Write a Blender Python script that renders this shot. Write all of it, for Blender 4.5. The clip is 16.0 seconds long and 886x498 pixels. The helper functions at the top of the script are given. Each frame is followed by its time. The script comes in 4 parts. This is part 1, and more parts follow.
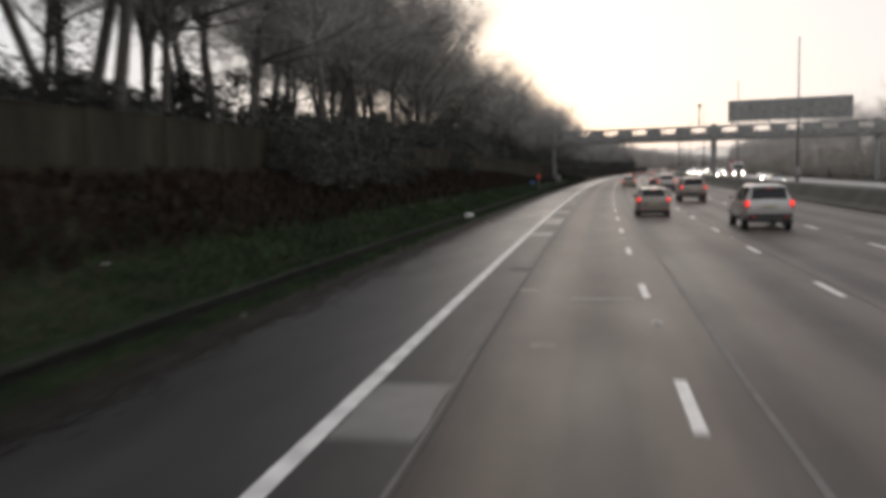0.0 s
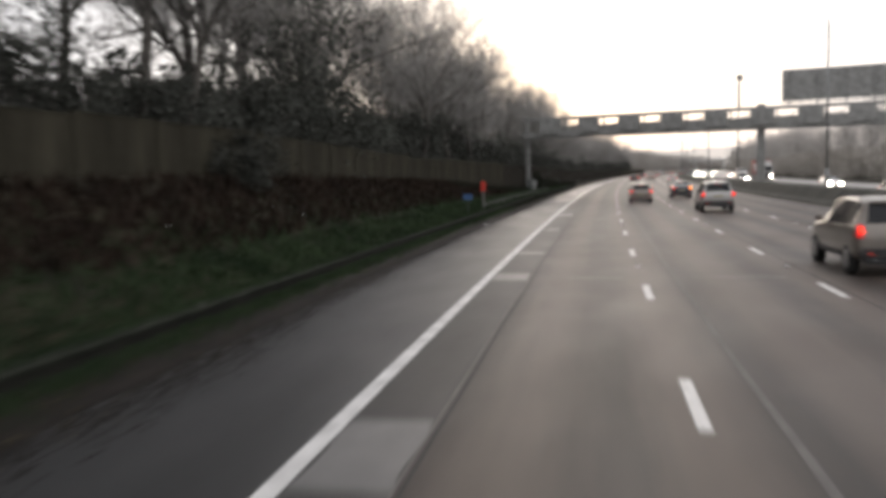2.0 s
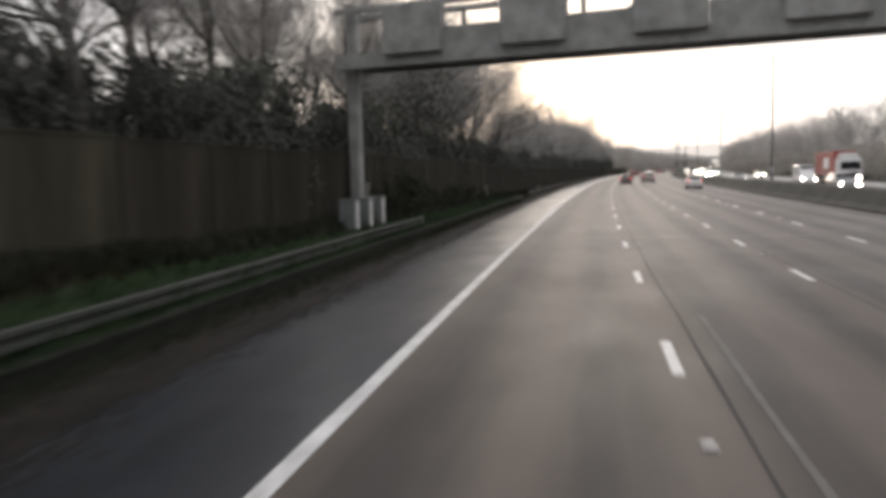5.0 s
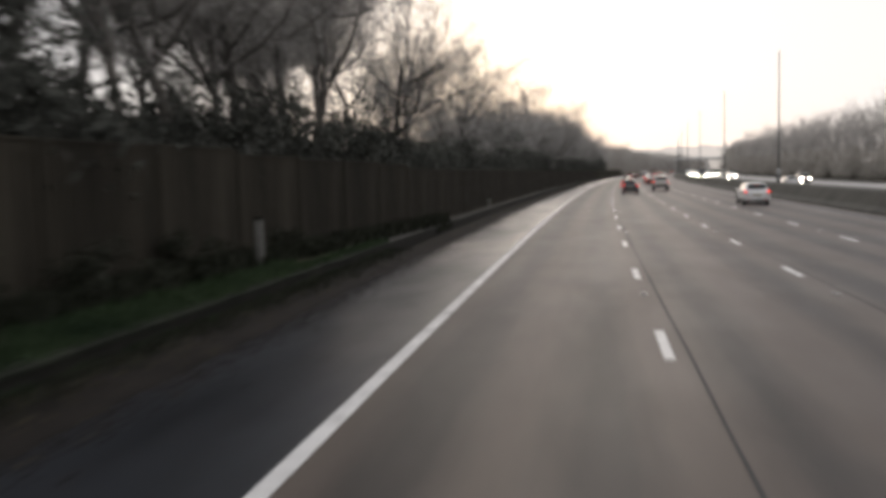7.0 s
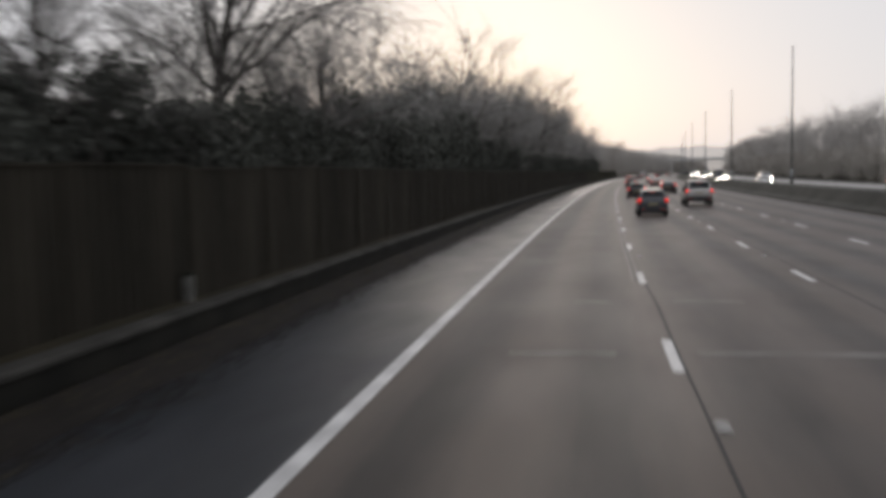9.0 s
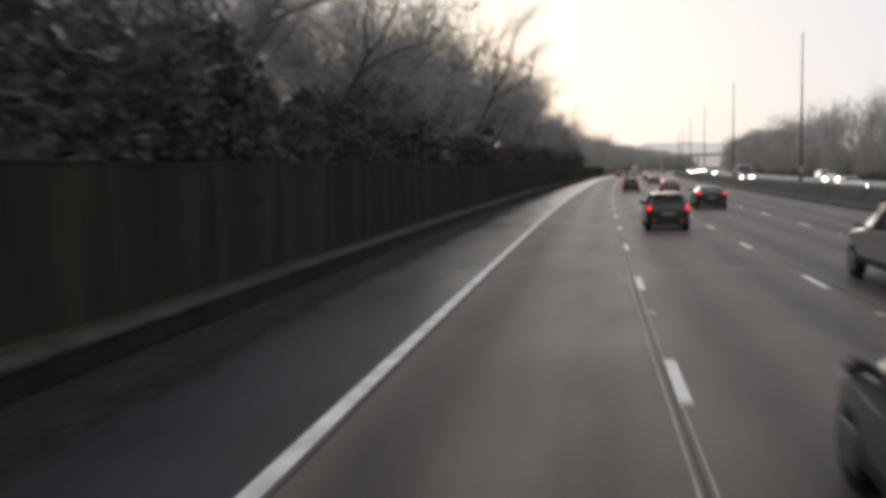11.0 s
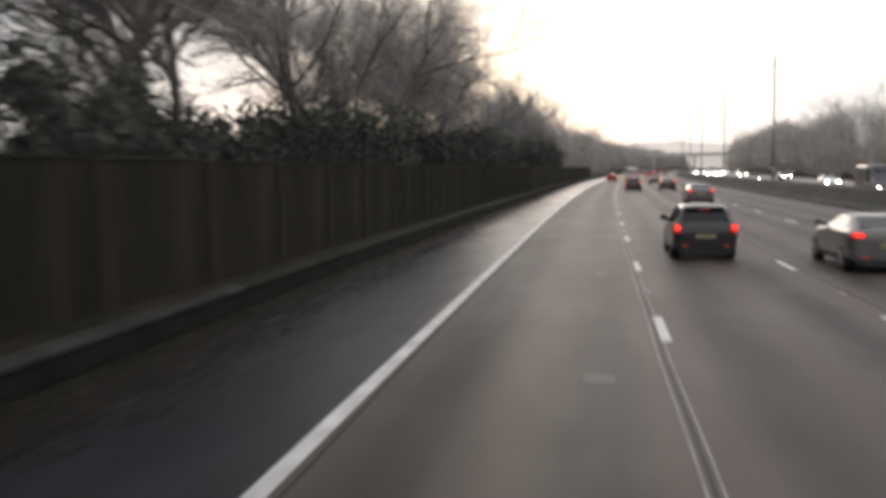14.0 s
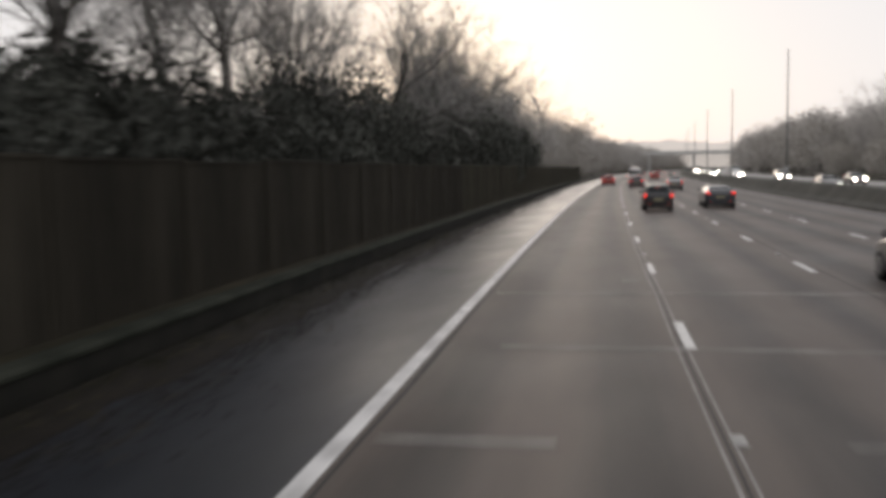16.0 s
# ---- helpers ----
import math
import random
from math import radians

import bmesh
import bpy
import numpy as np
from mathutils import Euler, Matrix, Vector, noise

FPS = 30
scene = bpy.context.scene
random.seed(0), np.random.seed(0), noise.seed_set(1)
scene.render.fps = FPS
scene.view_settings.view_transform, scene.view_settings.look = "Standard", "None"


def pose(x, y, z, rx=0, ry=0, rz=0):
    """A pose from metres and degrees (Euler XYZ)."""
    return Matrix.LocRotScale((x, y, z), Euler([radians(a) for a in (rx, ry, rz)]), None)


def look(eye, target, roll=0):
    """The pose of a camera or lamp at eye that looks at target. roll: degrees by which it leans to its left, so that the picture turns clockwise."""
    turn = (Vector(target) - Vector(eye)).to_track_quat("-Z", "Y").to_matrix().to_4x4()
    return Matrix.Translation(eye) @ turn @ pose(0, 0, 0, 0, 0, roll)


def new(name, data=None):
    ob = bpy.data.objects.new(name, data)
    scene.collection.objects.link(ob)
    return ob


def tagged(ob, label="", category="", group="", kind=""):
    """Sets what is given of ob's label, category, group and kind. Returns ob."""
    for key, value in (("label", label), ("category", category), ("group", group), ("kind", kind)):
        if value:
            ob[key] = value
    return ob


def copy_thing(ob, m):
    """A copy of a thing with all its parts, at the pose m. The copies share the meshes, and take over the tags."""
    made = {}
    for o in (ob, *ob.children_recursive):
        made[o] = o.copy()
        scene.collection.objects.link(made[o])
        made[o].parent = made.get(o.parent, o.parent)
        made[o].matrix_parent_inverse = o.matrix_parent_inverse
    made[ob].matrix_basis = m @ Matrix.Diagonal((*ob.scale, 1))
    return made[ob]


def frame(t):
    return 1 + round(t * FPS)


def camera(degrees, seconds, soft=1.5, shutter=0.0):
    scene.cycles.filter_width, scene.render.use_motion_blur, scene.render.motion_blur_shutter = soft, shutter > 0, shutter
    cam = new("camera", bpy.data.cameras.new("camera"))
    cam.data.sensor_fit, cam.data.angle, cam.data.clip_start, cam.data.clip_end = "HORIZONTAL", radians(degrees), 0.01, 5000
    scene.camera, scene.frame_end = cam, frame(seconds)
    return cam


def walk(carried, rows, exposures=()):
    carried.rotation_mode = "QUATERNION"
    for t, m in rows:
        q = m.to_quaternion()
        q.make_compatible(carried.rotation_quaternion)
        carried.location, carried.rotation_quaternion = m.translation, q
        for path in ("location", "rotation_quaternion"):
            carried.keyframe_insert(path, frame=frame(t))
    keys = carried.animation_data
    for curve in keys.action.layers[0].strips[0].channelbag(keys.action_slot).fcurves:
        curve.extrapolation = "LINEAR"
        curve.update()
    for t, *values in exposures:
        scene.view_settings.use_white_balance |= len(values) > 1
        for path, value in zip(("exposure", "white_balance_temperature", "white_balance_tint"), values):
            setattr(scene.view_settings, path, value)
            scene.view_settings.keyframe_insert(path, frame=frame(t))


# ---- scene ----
R = 3600.0                      # the road bends gently to the right


def along(s, x, z=0.0):
    """World place of s metres along the road and x metres right of its left edge line."""
    a = s / R
    return Vector((R - (R - x) * math.cos(a), (R - x) * math.sin(a), z))


def placed(s, x, z=0.0, turn=0.0):
    p = along(s, x, z)
    return pose(p.x, p.y, p.z, 0, 0, -math.degrees(s / R) + turn)


EYE = 2.521                     # the driver's height in a lorry or coach
# seconds, metres along, metres right of the edge line, yaw, pitch, roll
ROWS = [
    (0.0, 0.00, 2.641, 9.53, -4.98, 1.09),
    (0.5, 10.58, 2.671, 9.64, -4.95, 1.12),
    (1.0, 22.91, 2.670, 9.72, -4.99, 1.21),
    (1.5, 33.41, 2.658, 9.72, -4.93, 1.24),
    (2.0, 44.83, 2.616, 9.72, -4.79, 1.27),
    (2.5, 55.93, 2.608, 9.89, -4.74, 1.27),
    (3.0, 67.19, 2.587, 9.73, -4.84, 1.29),
    (3.5, 79.32, 2.536, 9.63, -4.81, 1.29),
    (6.0, 136.22, 2.687, 9.43, -5.00, 1.25),
    (6.5, 146.89, 2.688, 9.54, -4.83, 1.31),
    (7.0, 158.54, 2.653, 9.52, -4.78, 1.39),
    (7.5, 169.28, 2.595, 9.46, -4.82, 1.49),
    (8.0, 180.87, 2.593, 9.41, -4.76, 1.52),
    (8.5, 192.32, 2.604, 9.61, -4.84, 1.49),
    (9.0, 204.22, 2.642, 9.73, -4.72, 1.37),
    (11.5, 262.26, 2.662, 9.45, -5.05, 1.15),
    (12.0, 273.49, 2.658, 9.44, -4.94, 1.11),
    (12.5, 284.91, 2.675, 9.50, -4.94, 1.03),
    (13.0, 297.18, 2.670, 9.55, -5.02, 0.98),
    (13.5, 308.26, 2.646, 9.54, -5.14, 0.94),
    (14.0, 319.42, 2.629, 9.67, -5.04, 0.90),
    (14.5, 331.38, 2.574, 9.62, -5.16, 0.91),
    (15.0, 342.03, 2.536, 9.74, -5.01, 0.93),
    (15.5, 354.05, 2.434, 9.73, -5.01, 1.01),
    (16.0, 364.98, 2.380, 9.83, -5.04, 1.05)]
cam = camera(53.0, 16.0, soft=4.6, shutter=0.5)
path = []
for t, s, x, yaw, pitch, roll in ROWS:
    p = along(s, x, EYE)
    path.append((t, pose(p.x, p.y, p.z, 90 + pitch, 0, yaw - math.degrees(s / R)) @ pose(0, 0, 0, 0, 0, -roll)))
EXPOSURE = [(0, -0.25), (0.5, -0.2), (1, -0.06), (1.5, 0.12), (2, 0.12), (2.5, -0.02), (3.5, -0.06), (6, 0.33), (6.5, 0.1), (7, -0.12), (7.5, -0.38), (8, -0.42), (8.5, -0.5), (9, -0.5), (11.5, -0.3), (12, -0.27), (12.5, -0.05), (13, 0.0), (14, -0.03), (15, -0.08), (15.5, -0.15), (16, -0.25)]
walk(cam, path, [(t, stops, float(np.interp(t, (7, 8, 9, 11.5, 12.5), (6650, 6460, 6400, 6560, 6650))), 14) for t, stops in EXPOSURE])

# ---- light ----
SUN_TURN, SUN_UP = 3.0, 7.0     # degrees left of the road's start direction, above the horizon
world = bpy.data.worlds.new("sky")
scene.world = world
world.use_nodes = True
wn, wl = world.node_tree.nodes, world.node_tree.links
wn.clear()
sky = wn.new("ShaderNodeTexSky")
sky.sky_type = "NISHITA"
sky.sun_disc = False
sky.sun_elevation, sky.sun_rotation = radians(SUN_UP), radians(-SUN_TURN)
sky.air_density, sky.dust_density, sky.ozone_density = 1.0, 3.0, 1.5
back = wn.new("ShaderNodeBackground")
back.inputs["Strength"].default_value = 0.0145
wl.new(sky.outputs[0], back.inputs["Color"])
veil = wn.new("ShaderNodeBackground")          # thin even cloud over the whole sky
veil.inputs["Color"].default_value = (0.95, 0.975, 1.0, 1)
veil.inputs["Strength"].default_value = 0.97
both = wn.new("ShaderNodeAddShader")
wl.new(back.outputs[0], both.inputs[0])
wl.new(veil.outputs[0], both.inputs[1])
wl.new(both.outputs[0], wn.new("ShaderNodeOutputWorld").inputs[0])

sun_data = bpy.data.lights.new("sun", "SUN")
sun_data.energy, sun_data.angle, sun_data.color = 0.5, radians(25), (1.0, 0.9, 0.78)
sun = new("sun", sun_data)
sun.matrix_world = look((0, 0, 0), (math.sin(radians(SUN_TURN)), -math.cos(radians(SUN_TURN)), -math.tan(radians(SUN_UP))))

# ---- materials ----


def surface(name, a, b, scale=4.0, rough=0.8, metal=0.0, bump=0.3, fine=60.0, coords="Object", vary=0.0, spec=0.5, stretch=(1, 1, 1)):
    """A material between colours a and b, with blotches, a fine grain and bump."""
    m = bpy.data.materials.new(name)
    m.use_nodes = True
    n, l = m.node_tree.nodes, m.node_tree.links
    bsdf = n["Principled BSDF"]
    tc = n.new("ShaderNodeTexCoord")
    mp = n.new("ShaderNodeMapping")
    mp.inputs["Scale"].default_value = stretch
    l.new(tc.outputs[coords], mp.inputs[0])
    n1, n2 = n.new("ShaderNodeTexNoise"), n.new("ShaderNodeTexNoise")
    n1.inputs["Scale"].default_value, n1.inputs["Detail"].default_value = scale, 5
    n2.inputs["Scale"].default_value, n2.inputs["Detail"].default_value = fine, 3
    l.new(mp.outputs[0], n1.inputs["Vector"])
    l.new(mp.outputs[0], n2.inputs["Vector"])
    add = n.new("ShaderNodeMath")
    add.operation = "MULTIPLY_ADD"
    l.new(n2.outputs["Fac"], add.inputs[0])
    add.inputs[1].default_value = 0.35
    l.new(n1.outputs["Fac"], add.inputs[2])
    ramp = n.new("ShaderNodeValToRGB")
    ramp.color_ramp.elements[0].position, ramp.color_ramp.elements[1].position = 0.45, 0.95
    ramp.color_ramp.elements[0].color, ramp.color_ramp.elements[1].color = (*a, 1), (*b, 1)
    l.new(add.outputs[0], ramp.inputs[0])
    out = ramp.outputs[0]
    if vary:
        info = n.new("ShaderNodeObjectInfo")
        hsv = n.new("ShaderNodeHueSaturation")
        mr = n.new("ShaderNodeMapRange")
        mr.inputs["To Min"].default_value, mr.inputs["To Max"].default_value = 1 - vary, 1 + vary
        l.new(info.outputs["Random"], mr.inputs["Value"])
        l.new(mr.outputs[0], hsv.inputs["Value"])
        l.new(out, hsv.inputs["Color"])
        out = hsv.outputs[0]
    l.new(out, bsdf.inputs["Base Color"])
    bsdf.inputs["Roughness"].default_value = rough
    bsdf.inputs["Metallic"].default_value = metal
    bsdf.inputs["Specular IOR Level"].default_value = spec
    if bump:
        bp = n.new("ShaderNodeBump")
        bp.inputs["Strength"].default_value, bp.inputs["Distance"].default_value = bump, 0.02
        l.new(add.outputs[0], bp.inputs["Height"])
        l.new(bp.outputs[0], bsdf.inputs["Normal"])
    return m


def glowing(name, colour, strength):
    m = bpy.data.materials.new(name)
    m.use_nodes = True
    b = m.node_tree.nodes["Principled BSDF"]
    b.inputs["Base Color"].default_value = (*colour, 1)
    b.inputs["Emission Color"].default_value = (*colour, 1)
    b.inputs["Emission Strength"].default_value = strength
    b.inputs["Roughness"].default_value = 0.2
    return m


def paint(name, colour, rough=0.3, metal=0.0, coat=0.6):
    """Car paint with a film of road dirt."""
    m = surface(name, tuple(c * 0.8 for c in colour), colour, 3, rough, metal, 0.0, 40)
    m.node_tree.nodes["Principled BSDF"].inputs["Coat Weight"].default_value = coat
    return m


def asphalt(name, a, b, wet, rough_dry, rough_wet, tracks, spec=0.4):
    """Worn asphalt in metres across (u) and along (v): wheel tracks, long streaks, wet patches, grit."""
    m = bpy.data.materials.new(name)
    m.use_nodes = True
    n, l = m.node_tree.nodes, m.node_tree.links
    bsdf = n["Principled BSDF"]
    uv = n.new("ShaderNodeUVMap")
    uv.uv_map = "metres"

    def noise_at(sx, sy, detail=4):
        mp = n.new("ShaderNodeMapping")
        mp.inputs["Scale"].default_value = (sx, sy, 1)
        tx = n.new("ShaderNodeTexNoise")
        tx.inputs["Scale"].default_value, tx.inputs["Detail"].default_value = 1.0, detail
        l.new(uv.outputs[0], mp.inputs[0])
        l.new(mp.outputs[0], tx.inputs["Vector"])
        return tx.outputs["Fac"]

    def calc(op, p, q):
        k = n.new("ShaderNodeMath")
        k.operation = op
        for i, v in enumerate((p, q)):
            if isinstance(v, (int, float)):
                k.inputs[i].default_value = v
            else:
                l.new(v, k.inputs[i])
        return k.outputs[0]

    streak, blotch, grit = noise_at(1.6, 0.03), noise_at(0.5, 0.16), noise_at(28, 28, 2)
    cross = noise_at(0.08, 0.55)
    sep = n.new("ShaderNodeSeparateXYZ")
    l.new(uv.outputs[0], sep.inputs[0])
    # two darker wheel tracks in each lane of 3.7 m
    wave = calc("COSINE", calc("MULTIPLY", sep.outputs["X"], 2 * math.pi / 1.83), 0)
    tone = calc("ADD", calc("MULTIPLY", streak, 0.45), calc("MULTIPLY", blotch, 0.42))
    tone = calc("ADD", tone, calc("MULTIPLY", grit, 0.15))
    tone = calc("ADD", tone, calc("MULTIPLY", cross, 0.2))
    tone = calc("ADD", tone, calc("MULTIPLY", noise_at(2.6, 0.5), 0.3))
    tone = calc("ADD", tone, calc("MULTIPLY", noise_at(0.22, 0.06, 2), 0.25))
    tone = calc("ADD", tone, calc("MULTIPLY", wave, tracks))
    # the inner lane, worn by lorries, is an older and darker strip
    lane = n.new("ShaderNodeMapRange")
    lane.inputs["From Min"].default_value, lane.inputs["From Max"].default_value = 2.2, 5.4
    lane.inputs["To Min"].default_value, lane.inputs["To Max"].default_value = -0.06, 0.03
    l.new(sep.outputs["X"], lane.inputs["Value"])
    if tracks > 0.1:
        tone = calc("ADD", tone, lane.outputs[0])
    ramp = n.new("ShaderNodeValToRGB")
    ramp.color_ramp.elements[0].position, ramp.color_ramp.elements[1].position = 0.60, 1.0
    ramp.color_ramp.elements[0].color, ramp.color_ramp.elements[1].color = (*a, 1), (*b, 1)
    l.new(calc("MULTIPLY", tone, 0.95), ramp.inputs[0])
    l.new(ramp.outputs[0], bsdf.inputs["Base Color"])
    wetness = n.new("ShaderNodeMapRange")
    wetness.inputs["From Min"].default_value, wetness.inputs["From Max"].default_value = wet - 0.2, wet + 0.2
    wetness.inputs["To Min"].default_value, wetness.inputs["To Max"].default_value = rough_wet, rough_dry
    l.new(calc("ADD", calc("MULTIPLY", blotch, 0.6), calc("MULTIPLY", noise_at(0.9, 0.35), 0.4)), wetness.inputs["Value"])
    l.new(wetness.outputs[0], bsdf.inputs["Roughness"])
    bsdf.inputs["Specular IOR Level"].default_value = spec
    bp = n.new("ShaderNodeBump")
    bp.inputs["Strength"].default_value, bp.inputs["Distance"].default_value = 0.35, 0.006
    l.new(grit, bp.inputs["Height"])
    l.new(bp.outputs[0], bsdf.inputs["Normal"])
    return m


M_ROAD = asphalt("asphalt", (0.0150, 0.0107, 0.0082), (0.0765, 0.0583, 0.0468), 0.42, 0.62, 0.48, 0.22, 0.38)
# blue cast of the base colour paints in the sky's reflection on the wet asphalt
M_SHOULDER = asphalt("wet_shoulder_asphalt", (0.0075, 0.0087, 0.0108), (0.021, 0.0238, 0.0298), 0.54, 0.5, 0.29, 0.0, 0.26)
M_DAMP = asphalt("damp_shoulder_asphalt", (0.0105, 0.0108, 0.0115), (0.031, 0.031, 0.0325), 0.5, 0.54, 0.4, 0.0, 0.4)
M_EDGE = asphalt("older_edge_asphalt", (0.0095, 0.0092, 0.0092), (0.036, 0.0335, 0.0325), 0.45, 0.6, 0.46, 0.0, 0.3)
# opposite carriageway: base colour raised to carry the haze over it
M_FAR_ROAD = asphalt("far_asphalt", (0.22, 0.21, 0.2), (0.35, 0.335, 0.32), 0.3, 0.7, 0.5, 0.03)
M_PATCH = surface("repair_asphalt", (0.09, 0.088, 0.086), (0.16, 0.155, 0.15), 1.5, 0.5, bump=0.4, fine=50)
M_DARK_PATCH = surface("tar", (0.018, 0.017, 0.017), (0.035, 0.034, 0.034), 2, 0.8, bump=0.3)
M_SEAM = surface("worn_seam", (0.075, 0.068, 0.064), (0.15, 0.14, 0.13), 3, 0.75, bump=0.3)
M_CRACK = surface("worn_joint", (0.17, 0.159, 0.15), (0.38, 0.36, 0.338), 2, 0.75, bump=0.3)
M_LINE = surface("road_paint", (0.42, 0.41, 0.4), (0.82, 0.81, 0.79), 5, 0.55, bump=0.3, fine=35)
M_EDGE_LINE = surface("worn_edge_paint", (0.34, 0.335, 0.33), (0.84, 0.83, 0.81), 2.2, 0.55, bump=0.3, fine=12)
M_WORN_LINE = surface("worn_paint", (0.13, 0.125, 0.12), (0.3, 0.29, 0.28), 4, 0.7, bump=0.3, fine=20)
M_STUD = surface("stud_body", (0.3, 0.3, 0.29), (0.6, 0.6, 0.57), 20, 0.35, bump=0.1)
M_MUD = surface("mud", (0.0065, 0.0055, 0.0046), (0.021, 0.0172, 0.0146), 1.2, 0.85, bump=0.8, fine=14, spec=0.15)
M_SOIL = surface("verge_soil", (0.014, 0.0135, 0.0085), (0.04, 0.033, 0.02), 0.35, 0.95, bump=0.9, fine=5, spec=0.15)
M_KERB = surface("mossy_concrete", (0.010, 0.013, 0.0085), (0.034, 0.037, 0.028), 1.3, 0.85, bump=0.6, fine=18, spec=0.15)
M_PALE = surface("pale_concrete", (0.45, 0.44, 0.42), (0.6, 0.59, 0.565), 0.4, 0.9, bump=0.3, fine=6)
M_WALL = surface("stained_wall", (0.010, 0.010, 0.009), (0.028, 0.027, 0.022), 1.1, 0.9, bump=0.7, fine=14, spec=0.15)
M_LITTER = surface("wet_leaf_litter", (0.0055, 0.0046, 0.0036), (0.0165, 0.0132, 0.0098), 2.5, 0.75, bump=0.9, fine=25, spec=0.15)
M_FALLEN = surface("fallen_leaf", (0.03, 0.027, 0.014), (0.13, 0.105, 0.06), 30, 0.7, bump=0, fine=60, spec=0.2)
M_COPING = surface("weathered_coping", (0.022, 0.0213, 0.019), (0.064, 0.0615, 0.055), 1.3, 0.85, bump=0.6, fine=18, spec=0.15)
M_BARRIER = surface("dirty_concrete", (0.02, 0.02, 0.015), (0.056, 0.054, 0.043), 0.5, 0.9, bump=0.6, fine=9)
M_TIMBER = surface("dark_timber", (0.0143, 0.0126, 0.0095), (0.0445, 0.0392, 0.0295), 1.5, 0.9, bump=0.6, fine=22, vary=0.14, stretch=(1, 1, 0.3), spec=0.15)
M_OLD_HAZED_TIMBER = surface("weathered_timber", (0.022, 0.0197, 0.0135), (0.064, 0.0583, 0.041), 1.5, 0.9, bump=0.6, fine=22, vary=0.09, stretch=(1, 1, 0.3), spec=0.15)
M_STEEL = surface("galvanised_steel", (0.16, 0.165, 0.165), (0.32, 0.325, 0.32), 3, 0.5, 0.6, 0.2, 40)
M_DARK_STEEL = surface("weathered_steel", (0.05, 0.052, 0.052), (0.11, 0.112, 0.11), 2, 0.6, 0.3, 0.2, 30)
# grey of the gantry, lightened so that the colour holds the haze
M_GANTRY = surface("gantry_paint", (0.17, 0.17, 0.163), (0.31, 0.309, 0.296), 2, 0.6, 0.0, 0.2, 30)
M_RAIL = surface("dull_rail_steel", (0.013, 0.017, 0.012), (0.042, 0.047, 0.037), 2, 0.8, 0.0, 0.3, 20)
M_POST = surface("grey_post_paint", (0.09, 0.088, 0.08), (0.2, 0.198, 0.184), 5, 0.6, bump=0.2)
M_CABINET = surface("cabinet_paint", (0.09, 0.098, 0.095), (0.17, 0.18, 0.175), 2, 0.5, bump=0.15)
M_BARK = surface("bark", (0.06, 0.054, 0.048), (0.16, 0.146, 0.13), 6, 0.95, bump=0.9, fine=30, vary=0.3)
# far bark, twigs and scrub: base colours lightened to paint in the haze
M_HAZED_BARK = surface("pale_bark", (0.2, 0.187, 0.17), (0.4, 0.38, 0.355), 4, 0.95, bump=0.6, fine=30)
M_HAZED_TWIG = surface("pale_twigs", (0.36, 0.338, 0.312), (0.54, 0.513, 0.48), 3, 0.9, bump=0, fine=20)
M_HAZED_SCRUB = surface("winter_scrub", (0.27, 0.25, 0.222), (0.46, 0.43, 0.388), 2, 0.9, bump=0, fine=9)
M_TWIG = surface("twigs", (0.21, 0.2, 0.188), (0.42, 0.4, 0.376), 3, 0.9, bump=0, fine=20, vary=0.3)
M_BRAMBLE = surface("bramble_leaves", (0.012, 0.0145, 0.009), (0.036, 0.038, 0.026), 2, 0.7, bump=0, fine=9, spec=0.15)
M_LEAF = surface("dark_leaves", (0.04, 0.043, 0.037), (0.112, 0.114, 0.099), 2, 0.7, bump=0, fine=9, vary=0.35, spec=0.15)
M_GRASS = surface("grass", (0.017, 0.031, 0.015), (0.05, 0.076, 0.035), 0.6, 0.8, bump=0, fine=7, spec=0.15)
M_DEAD = surface("dead_bracken", (0.015, 0.0105, 0.0078), (0.044, 0.03, 0.022), 0.7, 0.9, bump=0, fine=9, spec=0.15)
M_RUBBER = surface("tyre_rubber", (0.012, 0.012, 0.012), (0.03, 0.03, 0.03), 8, 0.85, bump=0.2)
M_RIM = surface("alloy", (0.2, 0.2, 0.2), (0.42, 0.42, 0.42), 6, 0.4, 0.8, 0.0)
M_TRIM = surface("black_plastic", (0.015, 0.015, 0.016), (0.04, 0.04, 0.042), 5, 0.55, bump=0.1)
M_GLASS = surface("tinted_glass", (0.010, 0.011, 0.013), (0.018, 0.02, 0.023), 2, 0.14, bump=0, spec=0.3)
M_PLATE = surface("rear_plate_yellow", (0.24, 0.215, 0.12), (0.36, 0.325, 0.19), 6, 0.4, bump=0)
M_WHITE = surface("white_plastic", (0.6, 0.6, 0.6), (0.82, 0.82, 0.81), 6, 0.5, bump=0.1)
M_RED = surface("red_plastic", (0.55, 0.045, 0.03), (0.8, 0.08, 0.05), 6, 0.4, bump=0.1)
M_BLUE = surface("blue_plastic", (0.035, 0.09, 0.22), (0.08, 0.17, 0.34), 6, 0.5, bump=0.1)
M_RED_LENS = glowing("red_lens", (0.62, 0.016, 0.014), 0.6)
M_TAIL = glowing("tail_lamp_red", (1.0, 0.045, 0.022), 2.6)
M_AMBER = glowing("indicator_amber", (1.0, 0.42, 0.04), 3.0)
M_LENS = surface("clear_lens", (0.35, 0.35, 0.36), (0.5, 0.5, 0.51), 6, 0.15, bump=0)
M_HEAD = glowing("headlamp", (1.0, 0.93, 0.78), 60.0)

